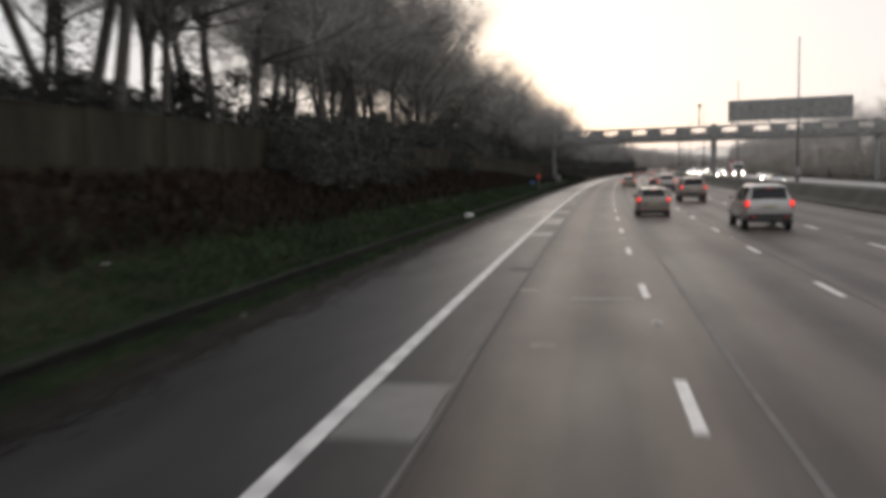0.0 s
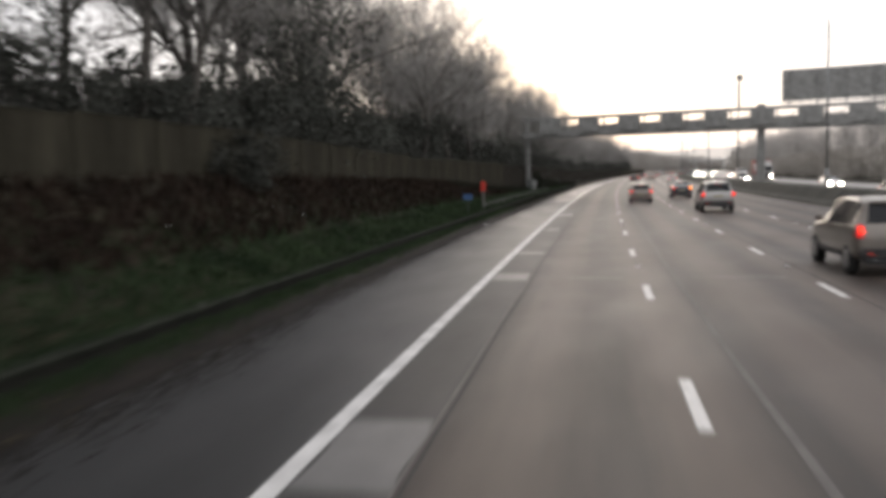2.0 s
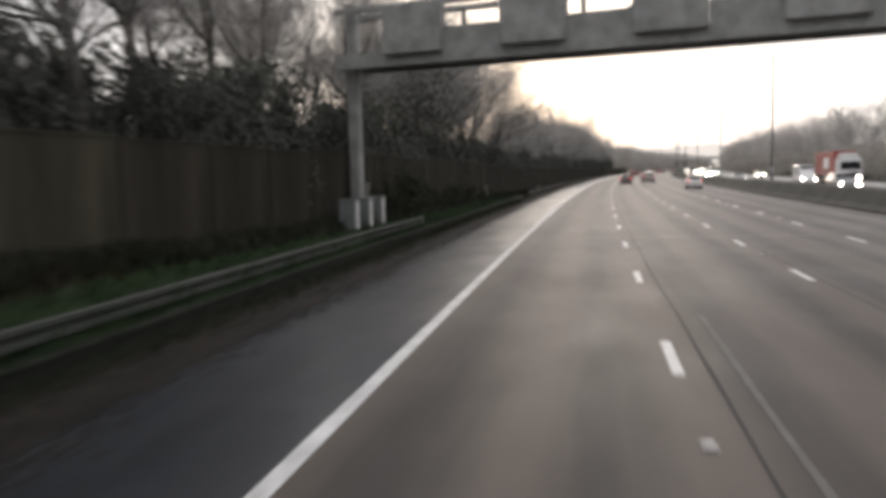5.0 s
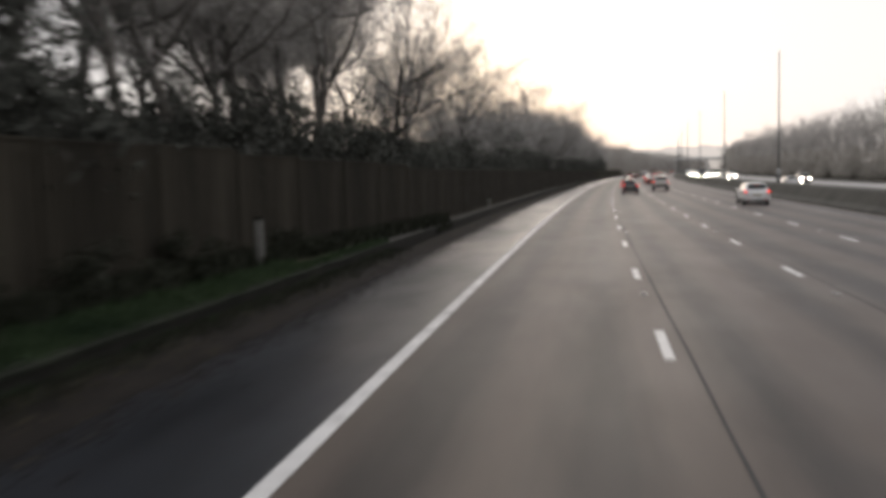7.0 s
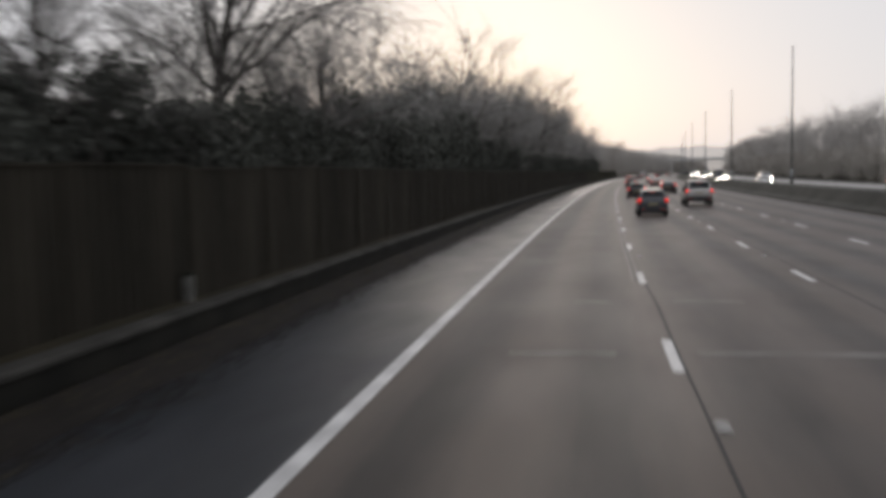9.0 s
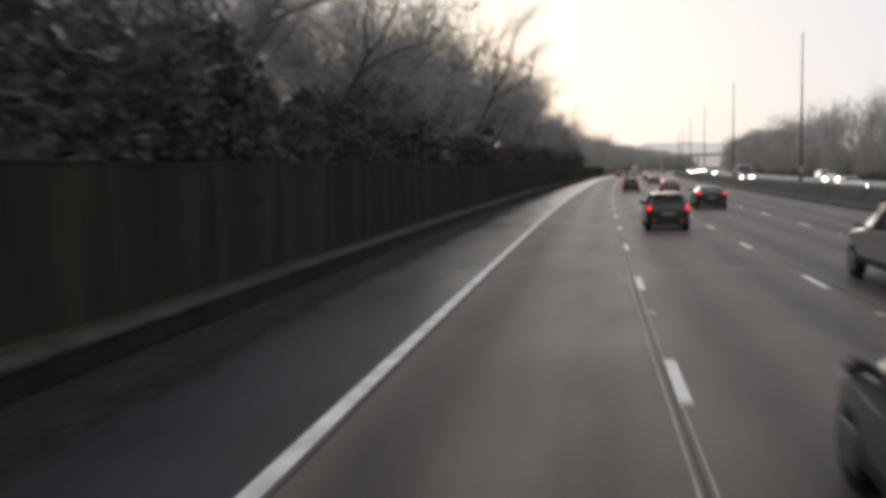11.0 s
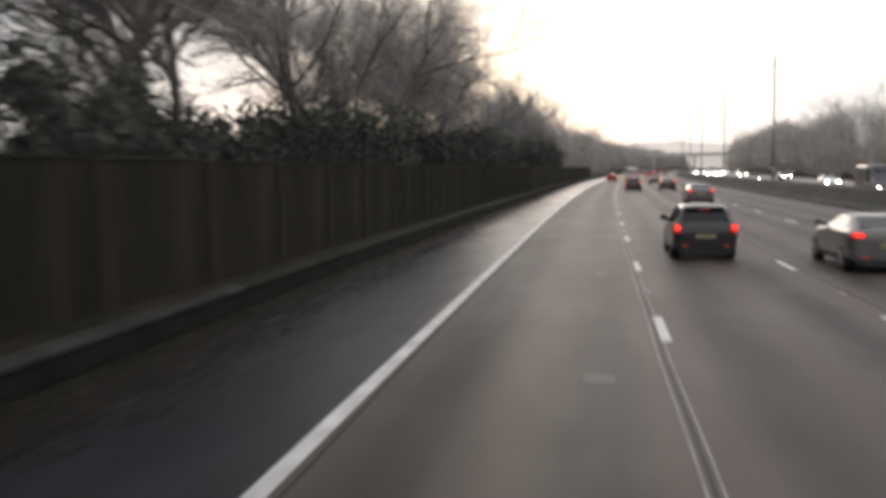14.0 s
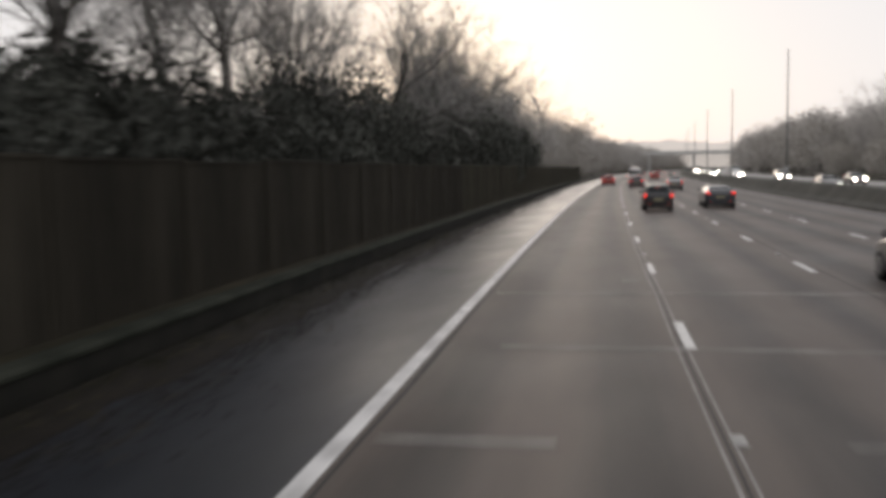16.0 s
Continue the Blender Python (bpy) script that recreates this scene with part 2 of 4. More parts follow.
# ---- mesh helpers ----


def mesh_of(name, verts, faces, material, smooth=False):
    me = bpy.data.meshes.new(name)
    me.from_pydata([tuple(v) for v in verts], [], [tuple(f) for f in faces])
    me.materials.append(material)
    if smooth:
        me.polygons.foreach_set("use_smooth", [True] * len(me.polygons))
    me.update()
    return me


def part(name, bm, material, parent=None, label=""):
    """Links a bmesh as one mesh object under a thing or a part."""
    me = bpy.data.meshes.new(name)
    bm.normal_update()
    bm.to_mesh(me)
    bm.free()
    me.materials.append(material)
    ob = new(name, me)
    ob.parent = parent
    if label:
        tagged(ob, label)
    return ob


def box(size, centre=(0, 0, 0), bevel=0.0, turn=None):
    bm = bmesh.new()
    bmesh.ops.create_cube(bm, size=1.0)
    bmesh.ops.scale(bm, vec=size, verts=bm.verts)
    if bevel:
        bmesh.ops.bevel(bm, geom=bm.edges[:], offset=bevel, segments=2, affect="EDGES")
    if turn is not None:
        bmesh.ops.transform(bm, matrix=turn, verts=bm.verts)
    bmesh.ops.translate(bm, vec=centre, verts=bm.verts)
    return bm


def rod(a, b, r1, r2=None, sides=10):
    a, b = Vector(a), Vector(b)
    d = b - a
    bm = bmesh.new()
    bmesh.ops.create_cone(bm, cap_ends=True, segments=sides, radius1=r1, radius2=r1 if r2 is None else r2, depth=d.length)
    bmesh.ops.transform(bm, matrix=Matrix.Translation((a + b) / 2) @ d.to_track_quat("Z", "Y").to_matrix().to_4x4(), verts=bm.verts)
    for f in bm.faces:
        f.smooth = len(f.verts) == 4
    return bm


def thing(name, m, label, category, group="", kind=""):
    ob = new(name)
    ob.empty_display_size = 0.2
    ob.matrix_basis = m
    return tagged(ob, label, category, group, kind)


def strip(name, x0, x1, z, material, s0, s1, step=5.0, kind="structure", label="", category="", columns=1):
    """A flat band of the road between two offsets, with a map in metres."""
    ns = int(round((s1 - s0) / step)) + 1
    ss, xs = np.linspace(s0, s1, ns), np.linspace(x0, x1, columns + 1)
    verts = [along(s, x, z) for s in ss for x in xs]
    w = columns + 1
    faces = [(i * w + j, i * w + j + 1, (i + 1) * w + j + 1, (i + 1) * w + j) for i in range(ns - 1) for j in range(columns)]
    me = mesh_of(name, verts, faces, material)
    uv = me.uv_layers.new(name="metres")
    flat = np.array([(x, s) for s in ss for x in xs])
    loops = np.zeros(len(me.loops), dtype=np.int32)
    me.loops.foreach_get("vertex_index", loops)
    uv.data.foreach_set("uv", flat[loops].ravel())
    return tagged(new(name, me), label, category, kind=kind)


def swept(name, profile, s0, s1, material, step=5.0, label="", category="", kind="structure", parent=None, closed=True):
    """A profile of (x, z) points carried along the road."""
    ns, k = int(round((s1 - s0) / step)) + 1, len(profile)
    verts = [along(s, x, z) for s in np.linspace(s0, s1, ns) for x, z in profile]
    faces = [(i * k + j, i * k + (j + 1) % k, (i + 1) * k + (j + 1) % k, (i + 1) * k + j)
             for i in range(ns - 1) for j in range(k if closed else k - 1)]
    if closed:
        faces += [tuple(range(k))[::-1], tuple(range((ns - 1) * k, ns * k))]
    ob = new(name, mesh_of(name, verts, faces, material))
    ob.parent = parent
    return tagged(ob, label, category, kind=kind) if kind else ob

# ---- ground and road ----
LEFT_BANK = ((-60, 75, 100, 120, 150, 185, 200, 1300), (2.6, 2.4, 2.0, 1.5, 0.9, 0.5, 0.45, 0.5))     # bank's height behind the verge, along the road


def ground_height(s, x):
    bank = float(np.interp(s, *LEFT_BANK))
    if x <= -4.45:
        return float(np.interp(-x, (4.45, 6.0, 9.6, 16, 40, 120), (0.28, 0.28 + 0.22 * bank, 0.3 + bank, 0.5 + bank, 0.9 + bank, 3 + bank)))
    if x >= 38.5:
        hill = float(np.interp(s, (0, 180, 330, 700), (0.6, 1.0, 2.2, 3.0)))
        return float(np.interp(x, (38.5, 40, 46, 70, 160, 400), (-0.03, 0.15, 0.25 * hill, 0.9 * hill, 1.6 * hill, 2.2 * hill)))
    return -0.45 if x < -3.3 else -0.06


def build_ground():
    xs = [-2400, -900, -350, -120, -70, -40, -25, -16, -12, -9.6, -8, -7, -6, -5.2, -4.62, -4.4, -3, 6, 17, 20, 30, 38.4, 39, 40, 42, 46, 52, 60, 70, 90, 120, 160, 260, 400, 900, 2400]
    ss = [-1500, -500, -200, -100] + list(range(-60, 700, 6)) + [760, 850, 1000, 1300, 1800, 2600, 3500]
    verts = []
    for s in ss:
        for x in xs:
            z = ground_height(s, x)
            if -60 < x < -4.7 or 40 < x < 160:
                z += 0.16 * noise.noise((s * 0.21, x * 0.5, 1.7)) + 0.3 * noise.noise((s * 0.03, x * 0.1, 4.1)) * (abs(x) > 10)
            verts.append(along(s, x, z))
    w = len(xs)
    faces = [(i * w + j, i * w + j + 1, (i + 1) * w + j + 1, (i + 1) * w + j) for i in range(len(ss) - 1) for j in range(w - 1)]
    tagged(new("ground", mesh_of("ground", verts, faces, M_SOIL, True)), "dark damp earth of the motorway verges and banks", "ground", kind="structure")


build_ground()
L12, L23, L34 = 3.65, 7.34, 11.2
strip("road", -0.1, 17.4, 0.0, M_ROAD, -60, 1400, 5, label="worn brown-grey asphalt motorway carriageway with four lanes", category="road", columns=4)
strip("hard_shoulder", -3.0, -0.1, 0.0, M_DAMP, -60, 120, 5, label="damp grey asphalt hard shoulder", category="road", columns=2)
strip("hard_shoulder", -3.0, -0.1, 0.0, M_SHOULDER, 120, 1400, 5, label="dark wet asphalt hard shoulder", category="road", columns=2)
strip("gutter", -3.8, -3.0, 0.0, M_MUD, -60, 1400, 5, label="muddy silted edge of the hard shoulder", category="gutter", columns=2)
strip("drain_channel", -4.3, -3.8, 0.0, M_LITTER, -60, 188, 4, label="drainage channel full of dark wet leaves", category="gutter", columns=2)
strip("far_carriageway", 19.4, 38.5, 0.0, M_FAR_ROAD, -60, 1400, 5, label="worn asphalt of the opposite carriageway, colour paled for haze", category="road", columns=2)
strip("road_edge_strip", 0.1, 1.0, 0.003, M_EDGE, -60, 105, 5, label="dark damp strip of older asphalt beside the edge line", category="road")
strip("edge_line", -0.1, 0.1, 0.005, M_EDGE_LINE, -60, 900, 4, label="worn white painted edge line", category="road marking")
strip("median_line", 15.0, 15.15, 0.005, M_WORN_LINE, -60, 900, 4, label="worn white painted line beside the median", category="road marking")
for x in (20.2, 37.6):
    strip("edge_line", x - 0.1, x + 0.1, 0.005, M_WORN_LINE, -60, 900, 5, label="white painted edge line of the opposite carriageway", category="road marking")

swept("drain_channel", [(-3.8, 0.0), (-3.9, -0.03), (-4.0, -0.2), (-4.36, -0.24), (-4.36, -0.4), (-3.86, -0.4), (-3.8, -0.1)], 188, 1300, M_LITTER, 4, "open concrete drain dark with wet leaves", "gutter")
# wall much darker than the coping on it: the face's shade is in the colour
swept("edge_wall", [(-4.34, -0.3), (-4.32, 0.19), (-4.62, 0.19), (-4.62, -0.3)], -60, 1300, M_WALL, 4, "low wall behind the drain, shade put into its dark colour", "wall")
coping = [(-4.28, 0.19), (-4.27, 0.25), (-4.3, 0.3), (-4.36, 0.315), (-4.6, 0.325), (-4.66, 0.29), (-4.66, 0.19)]
swept("kerb", coping, -60, 188, M_KERB, 4, "low mossy concrete coping beside the drain", "kerb")
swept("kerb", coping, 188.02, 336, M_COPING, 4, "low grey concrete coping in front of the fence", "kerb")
swept("kerb", coping, 336.02, 1300, M_KERB, 4, "low dark concrete coping in front of the fence", "kerb")
barrier = [(16.5, -0.05), (16.5, 0.1), (17.0, 0.32), (17.45, 0.97), (17.55, 1.08), (17.9, 1.15), (18.4, 1.15), (18.64, 1.12), (18.68, 1.0), (18.85, 0.35), (19.05, 0.12), (19.05, -0.05)]
swept("median_barrier", barrier, -60, 1300, M_BARRIER, 5, "dark stained concrete barrier along the median", "barrier")
swept("far_kerb", [(38.4, -0.05), (38.4, 0.12), (38.6, 0.14), (38.6, -0.05)], -60, 1000, M_KERB, 6, "concrete kerb of the opposite carriageway", "kerb")

# broken lane lines: 2 m marks, 7 m gaps
mark_me = mesh_of("lane_mark", [(-0.075, 0, 0), (0.075, 0, 0), (0.075, 2.15, 0), (-0.075, 2.15, 0), (-0.068, 0.006, 0.005), (0.068, 0.006, 0.005), (0.068, 2.144, 0.005), (-0.068, 2.144, 0.005)],
                  [(4, 5, 6, 7), (0, 1, 5, 4), (1, 2, 6, 5), (2, 3, 7, 6), (3, 0, 4, 7)], M_LINE)
for x, first in ((L12, 8.52), (L23, 8.85), (L34, 9.75)):
    for k in range(-2, 62 if x < 11 else 50):
        ob = new("lane_mark", mark_me)
        ob.matrix_basis = placed(first + 9 * k, x, 0.002)
        tagged(ob, "white painted broken lane mark on the asphalt", "road marking", "broken lane lines", "structure")
for x in (24.3, 28.6, 33.0):
    for k in range(0, 34):
        ob = new("lane_mark", mark_me)
        ob.matrix_basis = placed(4 + 18 * k, x, 0.002)
        tagged(ob, "white painted broken lane mark on the opposite carriageway", "road marking", "broken lines of the opposite carriageway", "structure")

# ---- median columns ----


def steel_column():
    t = thing("steel_column", pose(0, 0, 0), "tall slim grey steel column on the median barrier", "column", "median columns")
    part("base", rod((0, 0, 0), (0, 0, 1.2), 0.13, 0.13, 12), M_STEEL, t)
    # thin shaft in the paler steel, to look fainter as through haze
    part("shaft", rod((0, 0, 1.2), (0, 0, 11.4), 0.09, 0.05, 12), M_STEEL, t)
    part("cap", rod((0, 0, 11.4), (0, 0, 11.5), 0.065, 0.045, 12), M_STEEL, t)
    return t


column = steel_column()
column.matrix_basis = placed(75.8, 18.2, 1.15)
copy_thing(column, placed(111.8, 18.2, 1.15))
for k in range(13):
    copy_thing(column, placed(159.5 + 41.4 * k, 18.2, 1.15))

# ---- overhead gantry ----
GS = 141.0


def gantry():
    t = thing("overhead_gantry", placed(GS, 18.2, 0, -16) @ pose(-18.2, 0, 0), "weathered steel sign gantry spanning both carriageways, paint paled for haze", "gantry")
    lo, hi = 6.4, 8.65
    for x, w in ((-7.4, 0.42), (18.2, 0.75), (40.5, 0.75)):
        part("column", box((w, w, hi + 0.3), (x, 0, (hi + 0.3) / 2), 0.06), M_GANTRY, t)
    x0, x1 = -7.7, 41.2
    for y in (-0.8, 0.8):
        part("bottom_chord", box((x1 - x0, 0.25, 0.5), ((x0 + x1) / 2, y, lo + 0.25), 0.03), M_GANTRY, t)
        part("top_chord", box((x1 - x0, 0.2, 0.22), ((x0 + x1) / 2, y, hi - 0.11), 0.03), M_GANTRY, t)
    part("walkway", box((x1 - x0, 1.3, 0.08), ((x0 + x1) / 2, 0, lo + 0.56)), M_GANTRY, t)
    bay, x = 4.55, x0 + 2.4
    while x < x1 - 1:
        part("signal_box", box((2.3, 0.5, 1.75), (x + 1.0, -1.0, lo + 1.25), 0.05), M_GANTRY, t)
        part("infill_panel", box((2.2, 0.06, 0.75), (x + 3.27, -0.85, lo + 0.88)), M_GANTRY, t)
        part("upright", box((0.14, 0.14, hi - lo - 0.6), (x + 2.2, 0.8, (lo + hi) / 2 + 0.15)), M_GANTRY, t)
        part("brace", rod((x + 2.2, 0.8, lo + 0.5), (x + bay + 0.0, 0.8, hi - 0.2), 0.05), M_GANTRY, t)
        x += bay
    sign = part("sign_board", box((17.2, 0.18, 3.1), (28.7, 0.9, 10.75), 0.03), M_GANTRY, t, "large dark sign board seen from behind")
    for i in range(7):
        part("stiffener", box((0.12, 0.16, 3.6), (20.8 + i * 2.63, 0.74, 10.4)), M_GANTRY, sign)
    part("sign_rail", box((17.2, 0.08, 0.12), (28.7, 0.6, 9.0)), M_STEEL, t)
    mast = part("camera_mast", rod((16.0, 0, hi), (16.0, 0, hi + 2.9), 0.11, 0.09), M_GANTRY, t)
    part("camera_housing", box((0.5, 0.7, 0.55), (16.1, -0.1, hi + 3.1), 0.08), M_GANTRY, mast)


gantry()

# ---- left verge furniture ----


def fence_line(s):
    """Offset, foot and height of the timber fence along the road."""
    return (float(np.interp(s, (0, 105, 135, 180, 196, 205), (-9.6, -9.4, -7.0, -6.3, -5.3, -5.0))),
            float(np.interp(s, (0, 75, 100, 120, 135, 180, 200), (2.5, 2.4, 1.95, 1.45, 0.9, 0.5, 0.3))),
            float(np.interp(s, (0, 105, 135, 180, 205), (1.75, 1.8, 2.5, 2.75, 2.5))))


def fence_panel():
    """One panel 4 m long and 1 m high (scaled to its height): board-on-board relief in one skin, with a back."""
    bm = bmesh.new()
    xs = []
    for i in range(26):
        a = -1.95 + i * 0.15
        d = -0.03 if i % 2 else -0.008
        xs += [(a + 0.004, d), (a + 0.146, d)]
    front = [[bm.verts.new((x, y, z)) for x, y in xs] for z in (0, 0.5, 1)]
    for lo, hi in zip(front, front[1:]):
        for k in range(len(xs) - 1):
            bm.faces.new((lo[k], lo[k + 1], hi[k + 1], hi[k]))
    rear = [bm.verts.new((x, 0.03, z)) for x, z in ((-1.946, 0), (1.946, 0), (1.946, 1), (-1.946, 1))]
    bm.faces.new(rear[::-1])
    top = [bm.verts.new((x, y, 1.0)) for x, y in ((-1.96, -0.05), (1.96, -0.05), (1.96, 0.05), (-1.96, 0.05))]
    cap = [bm.verts.new((v.co.x, v.co.y, 1.02)) for v in top]
    bm.faces.new(cap)
    for k in range(4):
        bm.faces.new((top[k], top[(k + 1) % 4], cap[(k + 1) % 4], cap[k]))
    return bm


def timber_fence():
    t = thing("noise_fence", pose(0, 0, 0), "dark brown timber noise fence beside the motorway", "fence")
    panel = part("panel", fence_panel(), M_TIMBER, t)
    post = part("post", box((0.13, 0.13, 1.04), (0, 0, 0.5), 0.01), M_TIMBER, t)
    pale_panel, pale_post = panel.data.copy(), post.data.copy()
    for me in (pale_panel, pale_post):
        me.materials[0] = M_OLD_HAZED_TIMBER
    first = True
    for s in list(np.arange(404, -13, -4.0)) + list(np.arange(408, 540, 4.0)):
        x0, b0, h0 = fence_line(s)
        x1, b1, h1 = fence_line(s + 4)
        p, q = along(s, x0, b0), along(s + 4, x1, b1)
        turn = math.degrees(math.atan2(q.y - p.y, q.x - p.x))
        pc = (p + q) / 2
        for src, at, h in ((panel, pc, (h0 + h1) / 2), (post, p, h0)):
            # lighter timber: weathered on the first stretch, haze put into colour from 410 m
            data = src.data if 128 < s < 410 else (pale_panel if src is panel else pale_post)
            ob = src if first else new(src.name.split(".")[0], data)
            ob.parent = t
            ob.matrix_basis = pose(at.x, at.y, at.z - 0.1, 0, 0, turn) @ Matrix.Diagonal((1, 1, h + 0.1 * random.random(), 1))
        first = False


timber_fence()


def guard_rail(s0, s1, x=-4.42):
    t = thing("guard_rail", pose(0, 0, 0), "dull galvanised steel guard rail on short posts", "guard rail")
    w = [(x + dx, 0.42 + z) for dx, z in ((0, 0), (0.05, 0.03), (0.05, 0.09), (-0.02, 0.13), (-0.02, 0.17), (0.05, 0.21), (0.05, 0.28), (0, 0.31))]
    back_side = [(a - 0.008, b) for a, b in w[::-1]]
    swept("beam", w + back_side, s0, s1, M_RAIL, 3.2, kind="", parent=t)
    for s in np.arange(s0 + 0.6, s1, 3.2):
        ob = part("post", box((0.11, 0.06, 0.75), (0, 0, 0.36), 0.005), M_RAIL, t)
        ob.matrix_basis = placed(s, x - 0.1, 0)


guard_rail(98, 151)


def marker_post(s, x, z, h):
    t = thing("marker_post", placed(s, x, z), "white marker post with a red reflective head", "marker post")
    part("stem", box((0.16, 0.1, h - 0.55), (0, 0, (h - 0.55) / 2), 0.02), M_POST, t)
    part("head", box((0.26, 0.14, 0.62), (0, 0, h - 0.3), 0.03), M_RED, t, "red reflective head")


marker_post(98.3, -4.4, 0.25, 1.8)
t = thing("small_sign", placed(94.0, -4.68, 0.25), "small blue plate on a short grey post", "sign")
part("stem", rod((0, 0, 0), (0, 0, 0.9), 0.03), M_DARK_STEEL, t)
part("plate", box((0.5, 0.03, 0.34), (0, -0.04, 0.98), 0.01), M_BLUE, t)


def grey_post(s, x, z, h):
    t = thing("verge_post", placed(s, x, z), "grey concrete marker post on the verge", "post")
    part("stem", box((0.17, 0.12, h), (0, 0, h / 2), 0.02), M_POST, t)
    part("cap", box((0.2, 0.15, 0.06), (0, 0, h + 0.02), 0.02), M_KERB, t)


grey_post(179, -5.35, 0.25, 1.3)
grey_post(219.5, -4.8, 0.25, 0.55)
grey_post(147.5, -5.9, 0.3, 1.9)


def cabinet():
    t = thing("roadside_cabinet", pose(0, 0, 0), "grey painted steel roadside equipment cabinet", "cabinet", "cabinets behind the guard rail")
    part("plinth", box((0.62, 0.52, 0.25), (0, 0, 0.1)), M_KERB, t)
    part("body", box((0.6, 0.5, 1.1), (0, 0, 0.75), 0.02), M_CABINET, t)
    part("lid", box((0.68, 0.58, 0.06), (0, 0, 1.32), 0.015), M_CABINET, t)
    door = part("door", box((0.02, 0.42, 0.98), (0.305, 0, 0.75), 0.005), M_PALE, t, "pale grey door")
    part("handle", box((0.03, 0.03, 0.14), (0.325, 0.14, 0.8)), M_TRIM, door)
    return t


first_cabinet = cabinet()
first_cabinet.matrix_basis = placed(148.6, -5.85, 0.3)
for s in (146.7, 144.8):
    copy_thing(first_cabinet, placed(s, -5.85, 0.3))

# ---- trees ----


def tube(verts, faces, a, b, ra, rb, sides):
    d = (b - a).normalized()
    u = d.orthogonal().normalized()
    v = d.cross(u)
    i = len(verts)
    for p, r in ((a, ra), (b, rb)):
        for k in range(sides):
            ang = 2 * math.pi * k / sides
            verts.append(p + u * (math.cos(ang) * r) + v * (math.sin(ang) * r))
    faces += [(i + k, i + (k + 1) % sides, i + sides + (k + 1) % sides, i + sides + k) for k in range(sides)]


def bare_tree(name, seed, height, spread, twigs, lean=0.0, droop=0.0, ivy=0, limbs=4, low=2, bark=None, twig_mat=None):
    """A leafless tree: tapered trunk, limbs, branches and a crown of fine twigs."""
    rnd = random.Random(seed)
    tv, tf, cv, cf, iv, iff = [], [], [], [], [], []

    def jitter(d, amount):
        return (d + Vector((rnd.gauss(0, amount), rnd.gauss(0, amount), rnd.gauss(0, amount)))).normalized()

    def twig(p, d, length, width):
        side = d.orthogonal().normalized() * width
        side.rotate(Matrix.Rotation(rnd.uniform(0, 6.28), 3, d))
        i = len(cv)
        tip = p + d * length + Vector((0, 0, -droop * length * 0.6))
        cv.extend((p - side, p + side, tip))
        cf.append((i, i + 1, i + 2))

    def branch(p, d, length, r, level):
        steps = 4 if level < 2 else 3
        q = p
        for k in range(steps):
            d = jitter(d, 0.13 + 0.05 * level)
            d = (d + Vector((0, 0, (0.10 if level else 0.02) - droop * 0.08 * level))).normalized()
            e = q + d * (length / steps)
            r2 = r * (1 - 0.2 * (k + 1) / steps * (1.6 if level else 1.2))
            if level < 2:
                tube(tv, tf, q, e, r, r2, 7 if level == 0 else 5)
            else:
                tube(cv, cf, q, e, r, r2, 3)
            if level == 1 or (level == 0 and k >= low):
                for _ in range((limbs + (2 if low > 1 else 0)) if level == 0 else 2):
                    nd = jitter(d, 0.55 + spread)
                    nd.z = max(nd.z, -0.15)
                    branch(q.lerp(e, rnd.random()), nd.normalized(), length * rnd.uniform(0.42, 0.62), r2 * 0.55, level + 1)
            if level == 2:
                for _ in range(twigs):
                    nd = jitter(d, 0.6)
                    twig(q.lerp(e, rnd.random()), nd, length * rnd.uniform(0.4, 1.0), 0.012)
            q, r = e, r2

    start = Vector((lean, 0, 1)).normalized()
    branch(Vector((0, 0, -0.3)), start, height * 0.72, height * 0.014, 0)
    for _ in range(ivy):
        z = rnd.uniform(0.3, height * 0.5)
        a = rnd.uniform(0, 6.28)
        r = height * 0.014 + rnd.uniform(0.05, 0.5) * (1 - z / height)
        p = Vector((math.cos(a) * r + lean * z, math.sin(a) * r, z))
        leaf(iv, iff, p, 0.11, rnd)
    made = (mesh_of(name + "_trunk", tv, tf, bark or M_BARK, True), mesh_of(name + "_crown", cv, cf, twig_mat or M_TWIG))
    return made + ((mesh_of(name + "_ivy", iv, iff, M_LEAF),) if ivy else ())


def leaf(verts, faces, p, size, rnd):
    d = Vector((rnd.gauss(0, 1), rnd.gauss(0, 1), rnd.gauss(0, 0.7))).normalized()
    u = d.orthogonal().normalized() * size * rnd.uniform(0.6, 1.2)
    v = d.cross(u).normalized() * size * rnd.uniform(0.4, 0.8)
    i = len(verts)
    verts.extend((p - u, p + v, p + u))
    faces.append((i, i + 1, i + 2))


